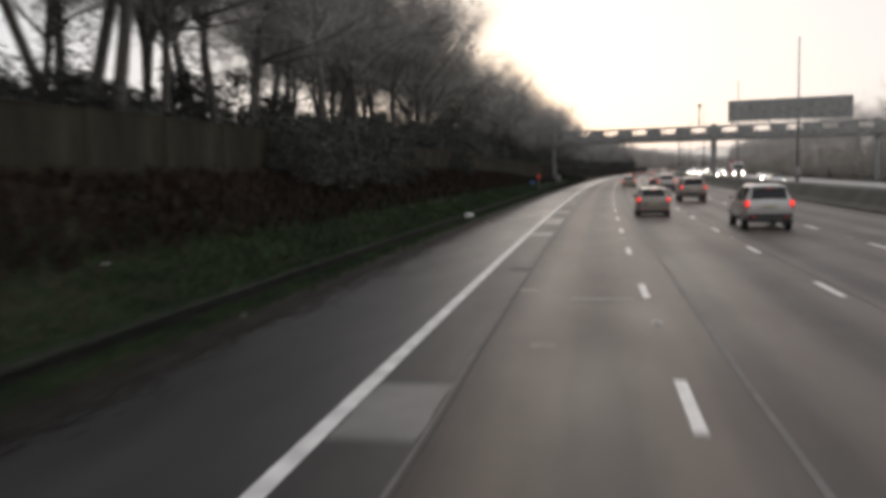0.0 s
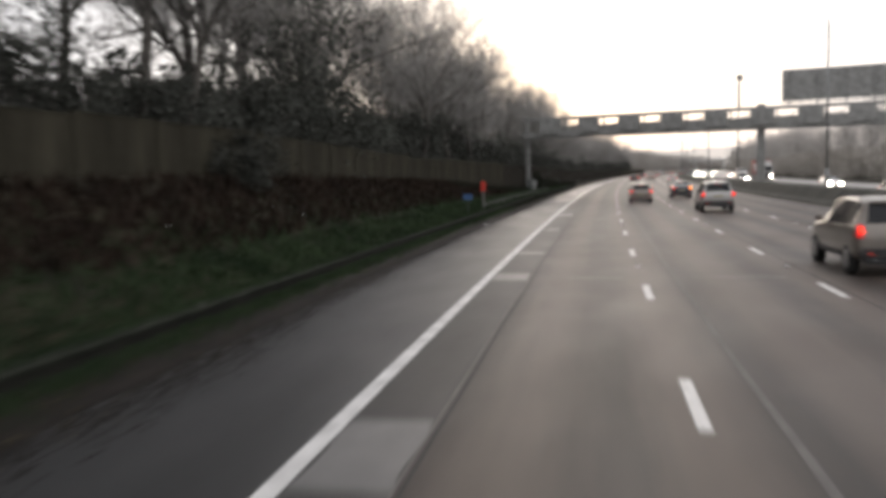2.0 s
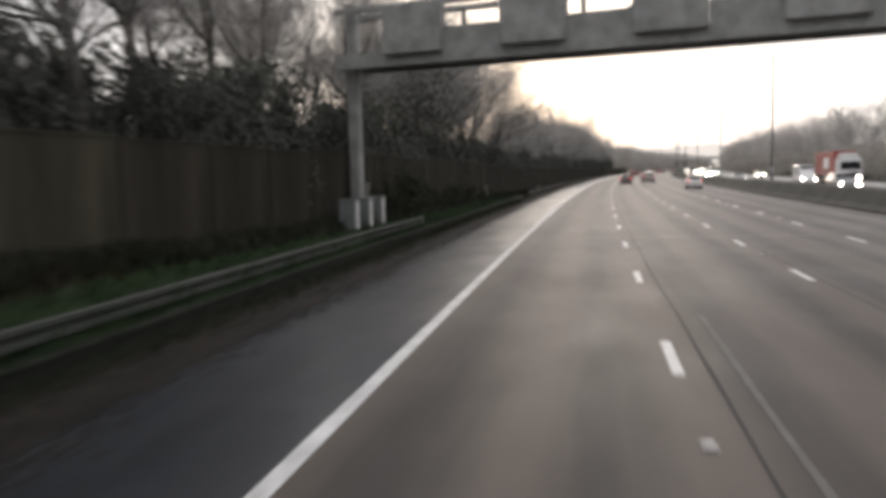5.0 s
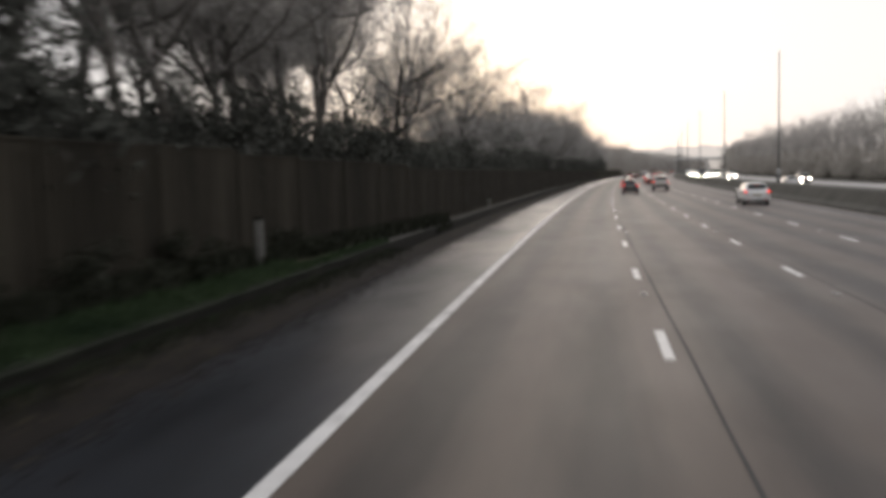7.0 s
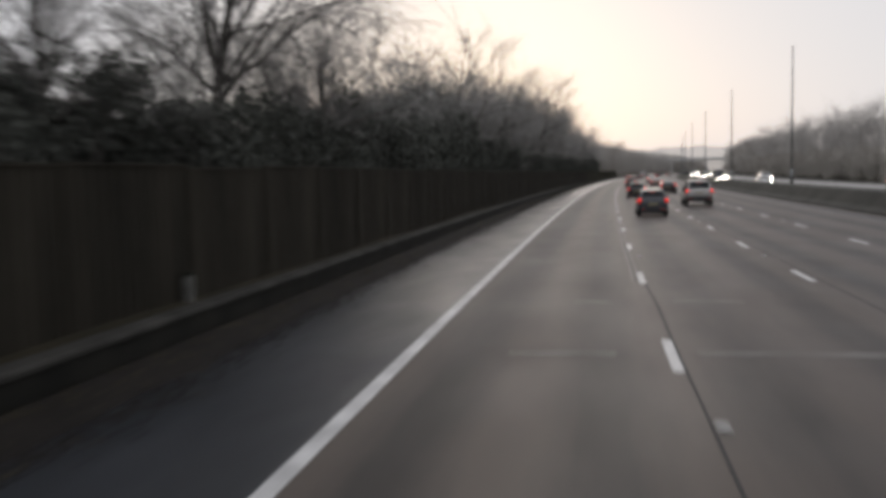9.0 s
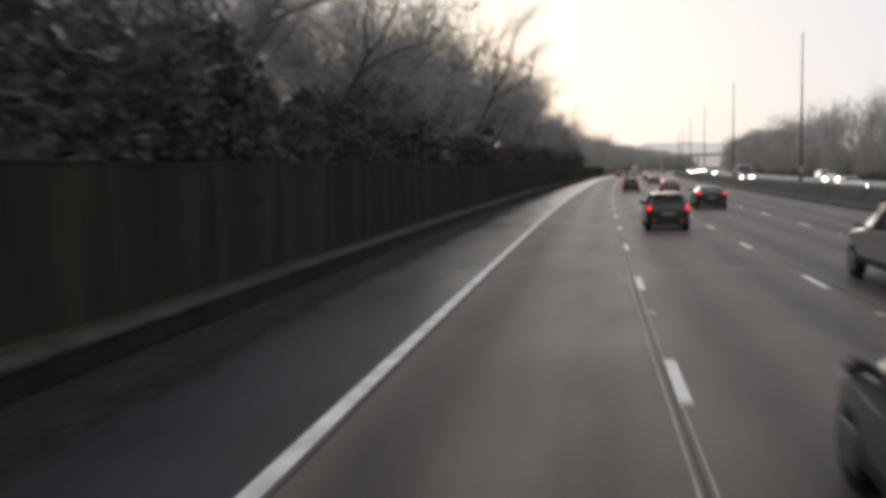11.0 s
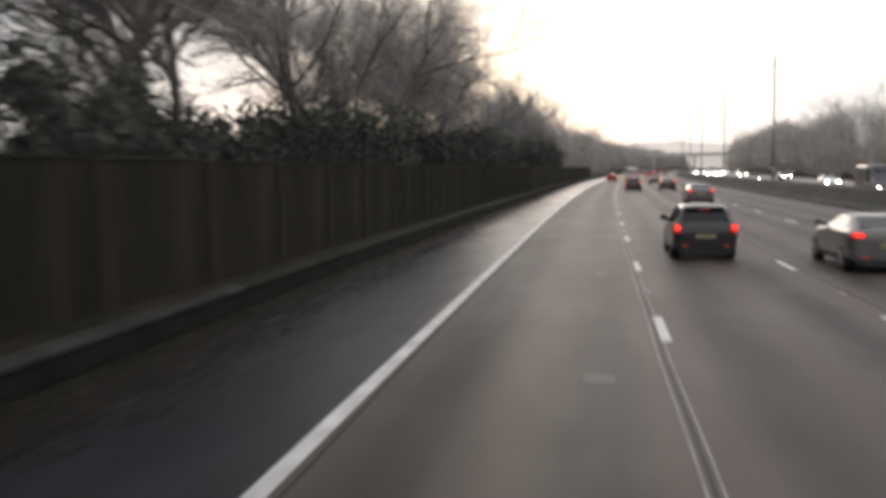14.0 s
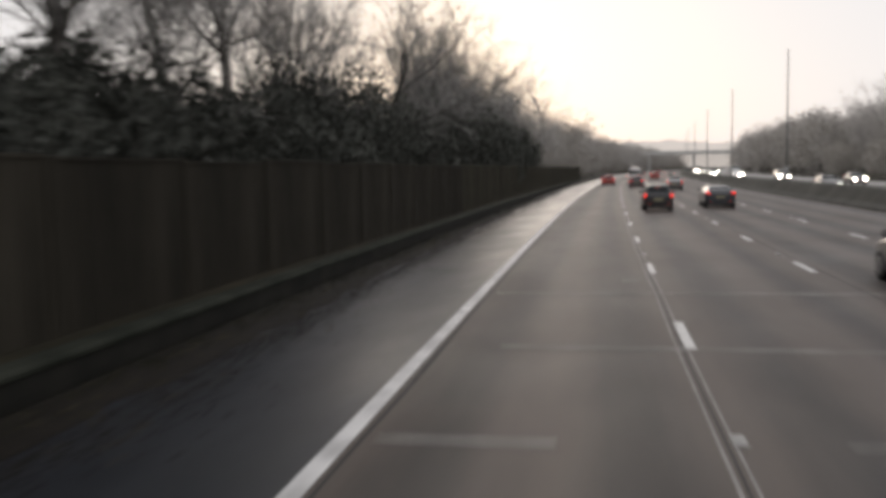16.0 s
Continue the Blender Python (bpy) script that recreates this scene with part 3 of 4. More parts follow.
def shrub(name, seed, height, width, leaves, size, foliage=None, stems=None):
    """An evergreen thicket: stems and leaf clumps with gaps and an uneven top."""
    rnd = random.Random(seed)
    tv, tf, cv, cf = [], [], [], []
    lobes = []
    for k in range(14):
        z = height * (0.12 + 0.76 * ((k + rnd.random()) / 14) ** 1.25)
        r = width * 0.5 * rnd.uniform(0.2, 1.0) * (1.15 - 0.55 * z / height)
        a = k * 2.4 + rnd.uniform(-0.5, 0.5)
        c = Vector((math.cos(a) * r, math.sin(a) * r, z))
        lobes.append((c, rnd.uniform(0.14, 0.27) * height))
        base = Vector((c.x * 0.15, c.y * 0.15, -0.2))
        mid = base.lerp(c, 0.5) + Vector((rnd.gauss(0, 0.15), rnd.gauss(0, 0.15), 0.2))
        tube(tv, tf, base, mid, 0.05, 0.035, 5)
        tube(tv, tf, mid, c, 0.035, 0.015, 4)
    for _ in range(leaves):
        c, r = rnd.choice(lobes)
        d = Vector((rnd.gauss(0, 1), rnd.gauss(0, 1), rnd.gauss(0, 1))).normalized()
        p = c + d * r * (rnd.random() ** 0.4) * rnd.uniform(0.75, 1.15)
        p.z = max(p.z, 0.05)
        leaf(cv, cf, p, size, rnd)
    return (mesh_of(name + "_stems", tv, tf, stems or M_BARK), mesh_of(name + "_leaves", cv, cf, foliage or M_LEAF))


KINDS = {
    "oak": [bare_tree("bare_tree", 11, 15, 0.15, 9, 0.05), bare_tree("bare_tree", 12, 16, 0.2, 9, -0.08, ivy=900), bare_tree("bare_tree", 15, 14, 0.25, 9, 0.12)],
    "birch": [bare_tree("birch", 21, 15, -0.1, 12, 0.02, 0.6), bare_tree("birch", 22, 17, -0.15, 12, 0.04, 0.4)],
    "far_oak": [bare_tree("bare_tree", 51, 14, 0.2, 5, 0.05, limbs=3, low=1, bark=M_HAZED_BARK, twig_mat=M_HAZED_TWIG), bare_tree("bare_tree", 52, 15, 0.1, 5, 0.05, 0.3, limbs=3, low=1, bark=M_HAZED_BARK, twig_mat=M_HAZED_TWIG)],
    "shrub": [shrub("shrub", 31, 5.0, 5.5, 3300, 0.16), shrub("shrub", 32, 4.2, 6.0, 3300, 0.16), shrub("shrub", 33, 5.6, 5.0, 3400, 0.16)],
    "thicket": [shrub("thicket", 34, 5.0, 6.0, 1700, 0.27), shrub("thicket", 35, 4.8, 6.5, 1700, 0.27)],
    "evergreen": [shrub("evergreen", 41, 13, 6.5, 7000, 0.2), shrub("evergreen", 42, 11, 6.0, 6000, 0.19)],
    "bramble": [shrub("bramble_bush", 81, 2.2, 3.4, 1500, 0.1, M_BRAMBLE, M_BRAMBLE), shrub("bramble_bush", 82, 2.0, 3.8, 1500, 0.1, M_BRAMBLE, M_BRAMBLE)],
    "ridge_tree": [shrub("ridge_tree", 71, 14, 8, 1200, 0.38, M_HAZED_SCRUB), shrub("ridge_tree", 72, 13, 9, 1200, 0.38, M_HAZED_SCRUB), shrub("ridge_tree", 73, 15, 8, 1200, 0.36, M_HAZED_TWIG)],
    "far_bush": [shrub("far_bush", 61, 8, 8, 2600, 0.26, M_HAZED_SCRUB), shrub("far_bush", 62, 7, 9, 2600, 0.26, M_HAZED_SCRUB)],
}
SAYS = {
    "oak": ("bare_tree", "leafless winter tree with grey-brown branches on the bank", "tree", "bare trees of the verge", "trunk", "crown"),
    "birch": ("birch_tree", "slender leafless birch with fine drooping twigs", "tree", "birches of the verge", "trunk", "crown"),
    "far_oak": ("bare_tree", "leafless winter tree with grey-brown branches in the woods", "tree", "bare trees of the woods", "trunk", "crown"),
    "far_bush": ("evergreen_bush", "dense dark evergreen bush in the woods", "bush", "bushes of the woods", "stem", "foliage"),
    "thicket": ("evergreen_bush", "dense dark evergreen bush deeper under the trees", "bush", "bushes deeper in the belt", "stem", "foliage"),
    "shrub": ("evergreen_bush", "dense dark evergreen bush under the trees", "bush", "bushes of the verge", "stem", "foliage"),
    "bramble": ("bramble_bush", "low dark bramble bush at the foot of the fence", "bush", "brambles at the fence", "stem", "foliage"),
    "evergreen": ("evergreen_tree", "tall dense dark evergreen tree in the belt", "tree", "evergreens of the verge", "stem", "foliage"),
}


def plant(kind, s, x, z, size, rnd, wide=None):
    """One plant of its own; wide: its spread where it differs from its height."""
    name, label, category, group, p1, p2 = SAYS[kind]
    meshes = rnd.choice(KINDS[kind])
    w = wide or size
    ob = thing(name, placed(s, x, z, rnd.uniform(0, 360)) @ Matrix.Diagonal((w * rnd.uniform(0.85, 1.15), w * rnd.uniform(0.85, 1.15), size, 1)), label, category, group)
    for pname, me in zip((p1, p2, "ivy"), meshes):
        o = new(pname, me)
        o.parent = ob


def joined_woods(name, label, spots, seed):
    """Far plants nobody could count, as one mesh. spots: kind, along, across, size."""
    rnd = random.Random(seed)
    mats = [M_BARK, M_HAZED_BARK, M_HAZED_TWIG, M_HAZED_SCRUB]
    cos, loops, starts, totals, indices, nv, nl = [], [], [], [], [], 0, 0
    cache = {}
    for kind, s, x, size in spots:
        m = placed(s, x, ground_height(s, x) - 0.1, rnd.uniform(0, 360)) @ Matrix.Diagonal((size * rnd.uniform(0.85, 1.2), size * rnd.uniform(0.85, 1.2), size, 1))
        m = np.array(m)
        for me in rnd.choice(KINDS[kind]):
            if me.name not in cache:
                co = np.zeros(len(me.vertices) * 3)
                me.vertices.foreach_get("co", co)
                lv = np.zeros(len(me.loops), dtype=np.int32)
                me.loops.foreach_get("vertex_index", lv)
                ls, lt = np.zeros(len(me.polygons), dtype=np.int32), np.zeros(len(me.polygons), dtype=np.int32)
                me.polygons.foreach_get("loop_start", ls)
                me.polygons.foreach_get("loop_total", lt)
                cache[me.name] = (co.reshape(-1, 3), lv, ls, lt)
            co, lv, ls, lt = cache[me.name]
            cos.append(co @ m[:3, :3].T + m[:3, 3])
            loops.append(lv + nv)
            starts.append(ls + nl)
            totals.append(lt)
            indices.append(np.full(len(ls), mats.index(me.materials[0]), dtype=np.int32))
            nv, nl = nv + len(co), nl + len(lv)
    me = bpy.data.meshes.new(name)
    me.vertices.add(nv)
    me.vertices.foreach_set("co", np.concatenate(cos).ravel())
    me.loops.add(nl)
    me.loops.foreach_set("vertex_index", np.concatenate(loops))
    starts = np.concatenate(starts)
    me.polygons.add(len(starts))
    me.polygons.foreach_set("loop_start", starts)
    for mt in mats:
        me.materials.append(mt)
    me.polygons.foreach_set("material_index", np.concatenate(indices))
    me.update(calc_edges=True)
    tagged(new(name, me), label, "woods", kind="stuff")


def woods():
    rnd = random.Random(5)
    BUSH = ((-10, 0, 40, 70, 90, 110, 125, 150, 165, 180, 200, 216, 232, 245, 262, 290, 303, 334, 341, 350, 356, 372, 385, 400, 430),
            (6.2, 6.2, 6.4, 7.4, 7.8, 7.6, 7.5, 7.0, 6.5, 6.0, 5.6, 5.0, 5.5, 6.9, 7.4, 7.0, 7.2, 6.6, 5.2, 5.2, 6.3, 5.7, 6.0, 6.8, 8.0))
    TALL = ((-10, 60, 120, 165, 205, 220, 255, 272, 300, 340, 358, 370, 395, 430), (14, 15, 13.5, 13.5, 12.5, 8.5, 8.5, 10.8, 10.6, 11.6, 14, 14, 11, 11))
    GAP = ((-10, 40, 48, 66, 72, 105, 115, 150, 160, 205, 222, 255, 268, 336, 341, 349, 353, 378, 384, 392, 430), (5.5, 5.5, 5.0, 5.4, 6.2, 6.2, 5.6, 5.2, 5.4, 6.5, 8, 7, 4.2, 4.0, 12, 12, 4.6, 5.2, 6.5, 11, 11))
    # thickets right behind the fence
    s = -8.0
    while s < 480:
        fx = fence_line(s)[0]
        h = float(np.interp(s, *BUSH)) * rnd.uniform(0.82, 1.08)
        x = fx - 1.2 - min(h * 0.28, 2.2) - rnd.uniform(0, 0.8)
        g = ground_height(s, x)
        plant("shrub", s, x, g - 0.1, (h - g) / 5.0, rnd, min(1.15, 0.35 + h * 0.1))
        x -= rnd.uniform(2, 4)
        plant("thicket", s + 1.2, x, g - 0.1, (h - g) / 5.0 * rnd.uniform(0.8, 1.05), rnd, min(1.2, 0.45 + h * 0.1))
        s += rnd.uniform(2.3, 3.1)
    for s, x, h in ((32.5, -8.5, 4.6), (36, -8.2, 5.6), (40, -8.5, 5.2), (43.5, -8.1, 5.8), (47.5, -8.4, 4.8),
                    (72.5, -8.7, 4.6)):
        g = ground_height(s, x)
        plant("shrub", s, x, g - 0.1, (h - g) / 5.0, rnd, 0.75)
    low = random.Random(88)
    for s, x, h in ((150.5, -6.9, 1.5), (154, -6.5, 2.2), (157, -6.3, 2.4), (160, -6.3, 1.6), (164.5, -5.9, 1.2), (168, -6.0, 1.5), (172.5, -5.8, 1.1), (176, -5.9, 1.2), (182, -5.7, 0.9)):
        plant("bramble", s, x, ground_height(s, x) - 0.05, h / 2.1, low, 0.55 + h * 0.15)
    # tall trees in two loose rows
    for row, (near, far) in enumerate(((3.2, 5.6), (7.0, 11.0))):
        s = -8.0 + 3 * row
        while s < 480:
            fx = fence_line(s)[0]
            x = fx - rnd.uniform(near, far)
            gap = float(np.interp(s, *GAP))
            h = float(np.interp(s, *TALL)) * rnd.uniform(0.82, 1.12)
            g = ground_height(s, x)
            if gap < 5 and rnd.random() < 0.1:
                plant("evergreen", s, x, g - 0.1, 0.85 * h / 12.5, rnd)
            else:
                kind = rnd.choice(("oak", "oak", "birch"))
                plant(kind, s, x, g - 0.1, h / 15.0, rnd)
            s += gap * rnd.uniform(0.7, 1.3) * (1 if row == 0 else 1.25)
    for s, x, h in ((114, -11.2, 13), (121, -10.6, 14), (128.5, -9.6, 13), (135, -9.4, 14)):
        plant("oak", s, x, ground_height(s, x) - 0.1, h / 15.0, rnd, 1.0)
    own = random.Random(77)
    for s, x, h in ((183, -9.3, 12.5), (187.5, -10.2, 12), (192, -8.8, 11.5), (196, -9.8, 12), (76.5, -12.8, 13), (81, -13.2, 14), (290.5, -8.6, 11), (294.5, -9.6, 12), (297, -8.4, 12), (300.5, -9.2, 12), (204, -9.8, 12), (30, -12.8, 14), (40, -13.4, 14), (50, -12.6, 13), (55, -13.6, 14), (60, -12.4, 13), (364.5, -10.4, 13), (343.5, -9.2, 12), (346.5, -10.6, 12.5), (179.5, -8.7, 13), (176.5, -9.8, 12.5),
                    (14, -12.6, 14), (19, -13.6, 15), (23.5, -12.2, 13.5), (27, -14.4, 15)):
        plant("oak", s, x, ground_height(s, x) - 0.1, h / 15.0, own)
    fine = random.Random(91)
    for s, x, h in ((18, -11.8, 11), (25, -11.6, 12), (32, -11.4, 11), (46, -11.8, 12), (52, -11.5, 11), (57.5, -11.8, 12), (62, -11.4, 11)):
        plant("birch", s, x, ground_height(s, x) - 0.1, h / 15.0, fine, 0.95)
    for s, x, h in ((228.5, -8.6, 9.6), (239, -9.4, 9.2), (374.5, -11.2, 12), (379, -10.2, 12.5), (396, -10.4, 12.5)):
        plant("birch", s, x, ground_height(s, x) - 0.1, h / 15.0, fine, 0.9)
    for s, x, h in ((88, -12.2, 11.5),):
        plant("evergreen", s, x, ground_height(s, x) - 0.1, h / 12.5, own, 0.85)
    for s, x, h in ((174, -10.2, 11),):
        plant("evergreen", s, x, ground_height(s, x) - 0.1, h / 12.5, rnd, 0.8)
    spots = []
    for row in range(3):
        s = 470.0 + 2 * row
        while s < 1150:
            x = -8.8 - row * 4.5 - rnd.uniform(0, 3)
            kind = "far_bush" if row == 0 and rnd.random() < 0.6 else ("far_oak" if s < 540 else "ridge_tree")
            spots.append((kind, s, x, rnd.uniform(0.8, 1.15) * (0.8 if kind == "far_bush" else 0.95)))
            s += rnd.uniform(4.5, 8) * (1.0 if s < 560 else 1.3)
    joined_woods("far_woods", "dense bare woods beside the road far ahead, haze put into their colours", spots, 3)
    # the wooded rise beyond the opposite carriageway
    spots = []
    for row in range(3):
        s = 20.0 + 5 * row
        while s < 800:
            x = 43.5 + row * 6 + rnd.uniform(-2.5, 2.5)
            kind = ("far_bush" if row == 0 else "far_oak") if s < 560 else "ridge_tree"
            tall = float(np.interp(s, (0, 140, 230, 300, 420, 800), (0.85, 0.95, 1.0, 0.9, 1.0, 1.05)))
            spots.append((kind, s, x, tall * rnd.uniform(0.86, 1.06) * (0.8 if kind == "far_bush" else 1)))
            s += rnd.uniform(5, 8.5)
    joined_woods("wooded_hillside", "bare winter woods on the rise beyond the opposite carriageway, colours paled for haze", spots, 4)


woods()


def far_woods():
    """Wooded ridges that close the view far ahead, the mist put into a glowing colour."""
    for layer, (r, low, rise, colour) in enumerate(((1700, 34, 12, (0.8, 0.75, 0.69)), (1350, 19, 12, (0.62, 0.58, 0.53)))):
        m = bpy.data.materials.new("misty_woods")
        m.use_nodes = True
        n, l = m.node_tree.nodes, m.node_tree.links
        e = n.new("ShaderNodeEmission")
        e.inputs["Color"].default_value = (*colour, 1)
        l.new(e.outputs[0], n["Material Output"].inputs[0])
        verts, faces = [], []
        for k in range(601):
            a = radians(-75 + k * 150 / 600)
            h = low + rise * noise.noise((k * 0.045, 3.3 + layer, 0)) + 4 * noise.noise((k * 0.31, 1.3, layer)) + 2.5 * noise.noise((k * 1.7, 7.3, layer))
            verts += [(r * math.sin(a), r * math.cos(a), -6), (r * math.sin(a), r * math.cos(a), h)]
            if k:
                faces.append((2 * k - 2, 2 * k, 2 * k + 1, 2 * k - 1))
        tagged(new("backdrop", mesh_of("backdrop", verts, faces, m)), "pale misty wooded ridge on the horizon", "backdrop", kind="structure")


far_woods()


def overbridge(s):
    t = thing("overbridge", placed(s, 0, 0), "concrete road bridge far ahead over the motorway, paled to stand for haze", "bridge")
    # the very pale concrete stands in for haze over the distant bridge
    part("deck", box((90, 9, 0.9), (15, 0, 9.6), 0.1), M_PALE, t)
    for y in (-4.4, 4.4):
        part("parapet", box((90, 0.3, 1.1), (15, y, 10.8), 0.03), M_PALE, t)
    for x in (-7, 18.2, 42):
        part("pier", box((1.2, 7, 9), (x, 0, 4.5), 0.1), M_PALE, t)


overbridge(900)


def tufts(name, count, s0, s1, x_of, size, material, label, category, seed):
    rnd = random.Random(seed)
    verts, faces = [], []
    for _ in range(count):
        s = rnd.uniform(s0, s1)
        x = x_of(s, rnd)
        p = along(s, x, 0.31 if -4.64 < x < -4.28 else max(ground_height(s, x) - 0.02, 0.0))
        for _ in range(3):
            a = rnd.uniform(0, 6.28)
            w = Vector((math.cos(a), math.sin(a), 0)) * size * 0.12
            h = size * rnd.uniform(0.5, 1.2)
            tip = p + Vector((rnd.gauss(0, 0.35) * h, rnd.gauss(0, 0.35) * h, h))
            i = len(verts)
            o = Vector((rnd.gauss(0, 0.1), rnd.gauss(0, 0.1), 0))
            verts.extend((p + o - w, p + o + w, tip + o))
            faces.append((i, i + 1, i + 2))
    tagged(new(name, mesh_of(name, verts, faces, material)), label, category, kind="stuff")


tufts("grass", 24000, -5, 180, lambda s, r: -4.68 - abs(r.gauss(0, 1)) * (1.3 if s < 110 else 0.6), 0.22, M_GRASS, "rough damp green grass on the verge", "grass", 3)
tufts("grass", 8000, 126, 174, lambda s, r: -4.66 - abs(r.gauss(0, 0.85)), 0.24, M_GRASS, "rough green grass in front of the brambles", "grass", 13)
tufts("weeds", 6000, 100, 188, lambda s, r: -4.62 + abs(r.gauss(0, 0.2)), 0.14, M_GRASS, "moss and grass hanging over the coping", "weeds", 14)
tufts("gutter_weeds", 4500, 108, 188, lambda s, r: -4.2 + abs(r.gauss(0, 0.35)), 0.13, M_BRAMBLE, "dark weeds rooted in the silted drain", "weeds", 15)
tufts("weeds", 7000, -5, 100, lambda s, r: -4.62 + abs(r.gauss(0, 0.22)), 0.13, M_GRASS, "moss and weeds growing over the coping", "weeds", 8)
tufts("gutter_weeds", 6000, -5, 110, lambda s, r: -4.2 + abs(r.gauss(0, 0.3)), 0.14, M_GRASS, "dark wet weeds along the drain", "weeds", 9)
tufts("gutter_weeds", 1500, 300, 440, lambda s, r: -3.8 + abs(r.gauss(0, 0.3)), 0.1, M_BRAMBLE, "dark wet weeds along the drain below the fence", "weeds", 10)
tufts("grass", 4000, 98, 152, lambda s, r: -4.66 + r.uniform(-0.25, 0.12), 0.4, M_GRASS, "long grass growing through the guard rail", "grass", 16)
tufts("bracken", 9000, -5, 130, lambda s, r: r.uniform(-9.2, -6.2), 0.4, M_DEAD, "brown dead bracken on the bank", "bracken", 4)
tufts("bramble", 7000, 110, 200, lambda s, r: fence_line(s)[0] + r.uniform(0.1, 1.0), 0.45, M_BRAMBLE, "dark brambles along the foot of the fence", "bramble", 6)

# ---- vehicles ----
# stations from the tail: along, half width, sill, belt, half width of the top, top
SHAPES = {
    "hatchback": [(0, .74, .42, .74, .66, .80), (.05, .82, .30, .90, .70, .95), (.16, .85, .24, .97, .69, 1.02), (.50, .86, .22, .97, .60, 1.40), (.75, .87, .2, .96, .60, 1.46),
                  (1.5, .87, .2, .95, .61, 1.49), (2.2, .87, .2, .94, .60, 1.44), (3.0, .86, .2, .94, .68, .99), (3.7, .82, .24, .80, .66, .84), (4.0, .72, .3, .62, .58, .66)],
    "suv": [(0, .84, .5, .86, .74, .92), (.05, .90, .42, 1.06, .76, 1.12), (.14, .93, .38, 1.14, .76, 1.2), (.3, .94, .36, 1.14, .68, 1.68), (.6, .94, .35, 1.13, .69, 1.78),
            (1.8, .94, .35, 1.12, .70, 1.80), (2.7, .94, .35, 1.11, .68, 1.74), (3.45, .93, .35, 1.1, .76, 1.15), (4.4, .9, .4, 1.0, .74, 1.04), (4.65, .8, .48, .78, .66, .82)],
    "saloon": [(0, .76, .42, .76, .68, .82), (.05, .84, .3, .95, .72, 1.0), (.2, .88, .24, 1.0, .74, 1.04), (.75, .89, .22, 1.0, .70, 1.08), (1.4, .89, .2, .98, .60, 1.40),
               (2.0, .89, .2, .97, .60, 1.44), (2.7, .89, .2, .96, .60, 1.38), (3.5, .88, .2, .95, .70, .99), (4.3, .84, .24, .82, .68, .86), (4.6, .72, .3, .62, .58, .66)],
    "coupe": [(0, .78, .42, .8, .7, .86), (.05, .86, .3, .96, .74, 1.0), (.22, .9, .24, .99, .74, 1.05), (.9, .91, .22, .97, .62, 1.27), (1.5, .91, .2, .96, .60, 1.33),
              (2.0, .91, .2, .95, .60, 1.32), (2.4, .91, .2, .94, .60, 1.24), (3.1, .9, .2, .93, .70, .97), (3.9, .86, .24, .8, .68, .84), (4.25, .74, .3, .6, .58, .64)],
    "van": [(0, .9, .5, 1.1, .84, 2.3), (.06, .95, .42, 1.15, .88, 2.42), (.6, .96, .4, 1.15, .88, 2.46), (2.0, .96, .38, 1.15, .88, 2.46), (3.2, .96, .38, 1.15, .88, 2.46),
            (3.6, .96, .38, 1.15, .86, 2.4), (4.3, .95, .38, 1.15, .80, 2.0), (4.75, .94, .38, 1.12, .78, 1.32), (5.3, .9, .4, .96, .74, 1.02), (5.5, .8, .46, .76, .66, .8)],
}


def section(st):
    y, w, z0, zb, wt, zt = st
    half = [(w * 0.82, z0), (w * 0.97, z0 + 0.05), (w, z0 + (zb - z0) * 0.5), (w * 0.985, zb - 0.04), (w * 0.95, zb), (wt, zt - 0.05), (wt * 0.93, zt - 0.01), (wt * 0.5, zt + 0.012)]
    pts = [Vector((x, y, z)) for x, z in half]
    return pts + [Vector((-p.x, p.y, p.z)) for p in pts[::-1]]


def quad(a, b, c, d, lift, inset=0.06):
    """A thin pane laid just proud of four corners."""
    m = (a + b + c + d) / 4
    nrm = (b - a).cross(d - a).normalized()
    pts = [p.lerp(m, inset) + nrm * lift for p in (a, b, c, d)]
    bm = bmesh.new()
    lo = [bm.verts.new(p - nrm * 0.012) for p in pts]
    hi = [bm.verts.new(p) for p in pts]
    bm.faces.new(hi)
    for i in range(4):
        bm.faces.new((lo[i], lo[(i + 1) % 4], hi[(i + 1) % 4], hi[i]))
    return bm


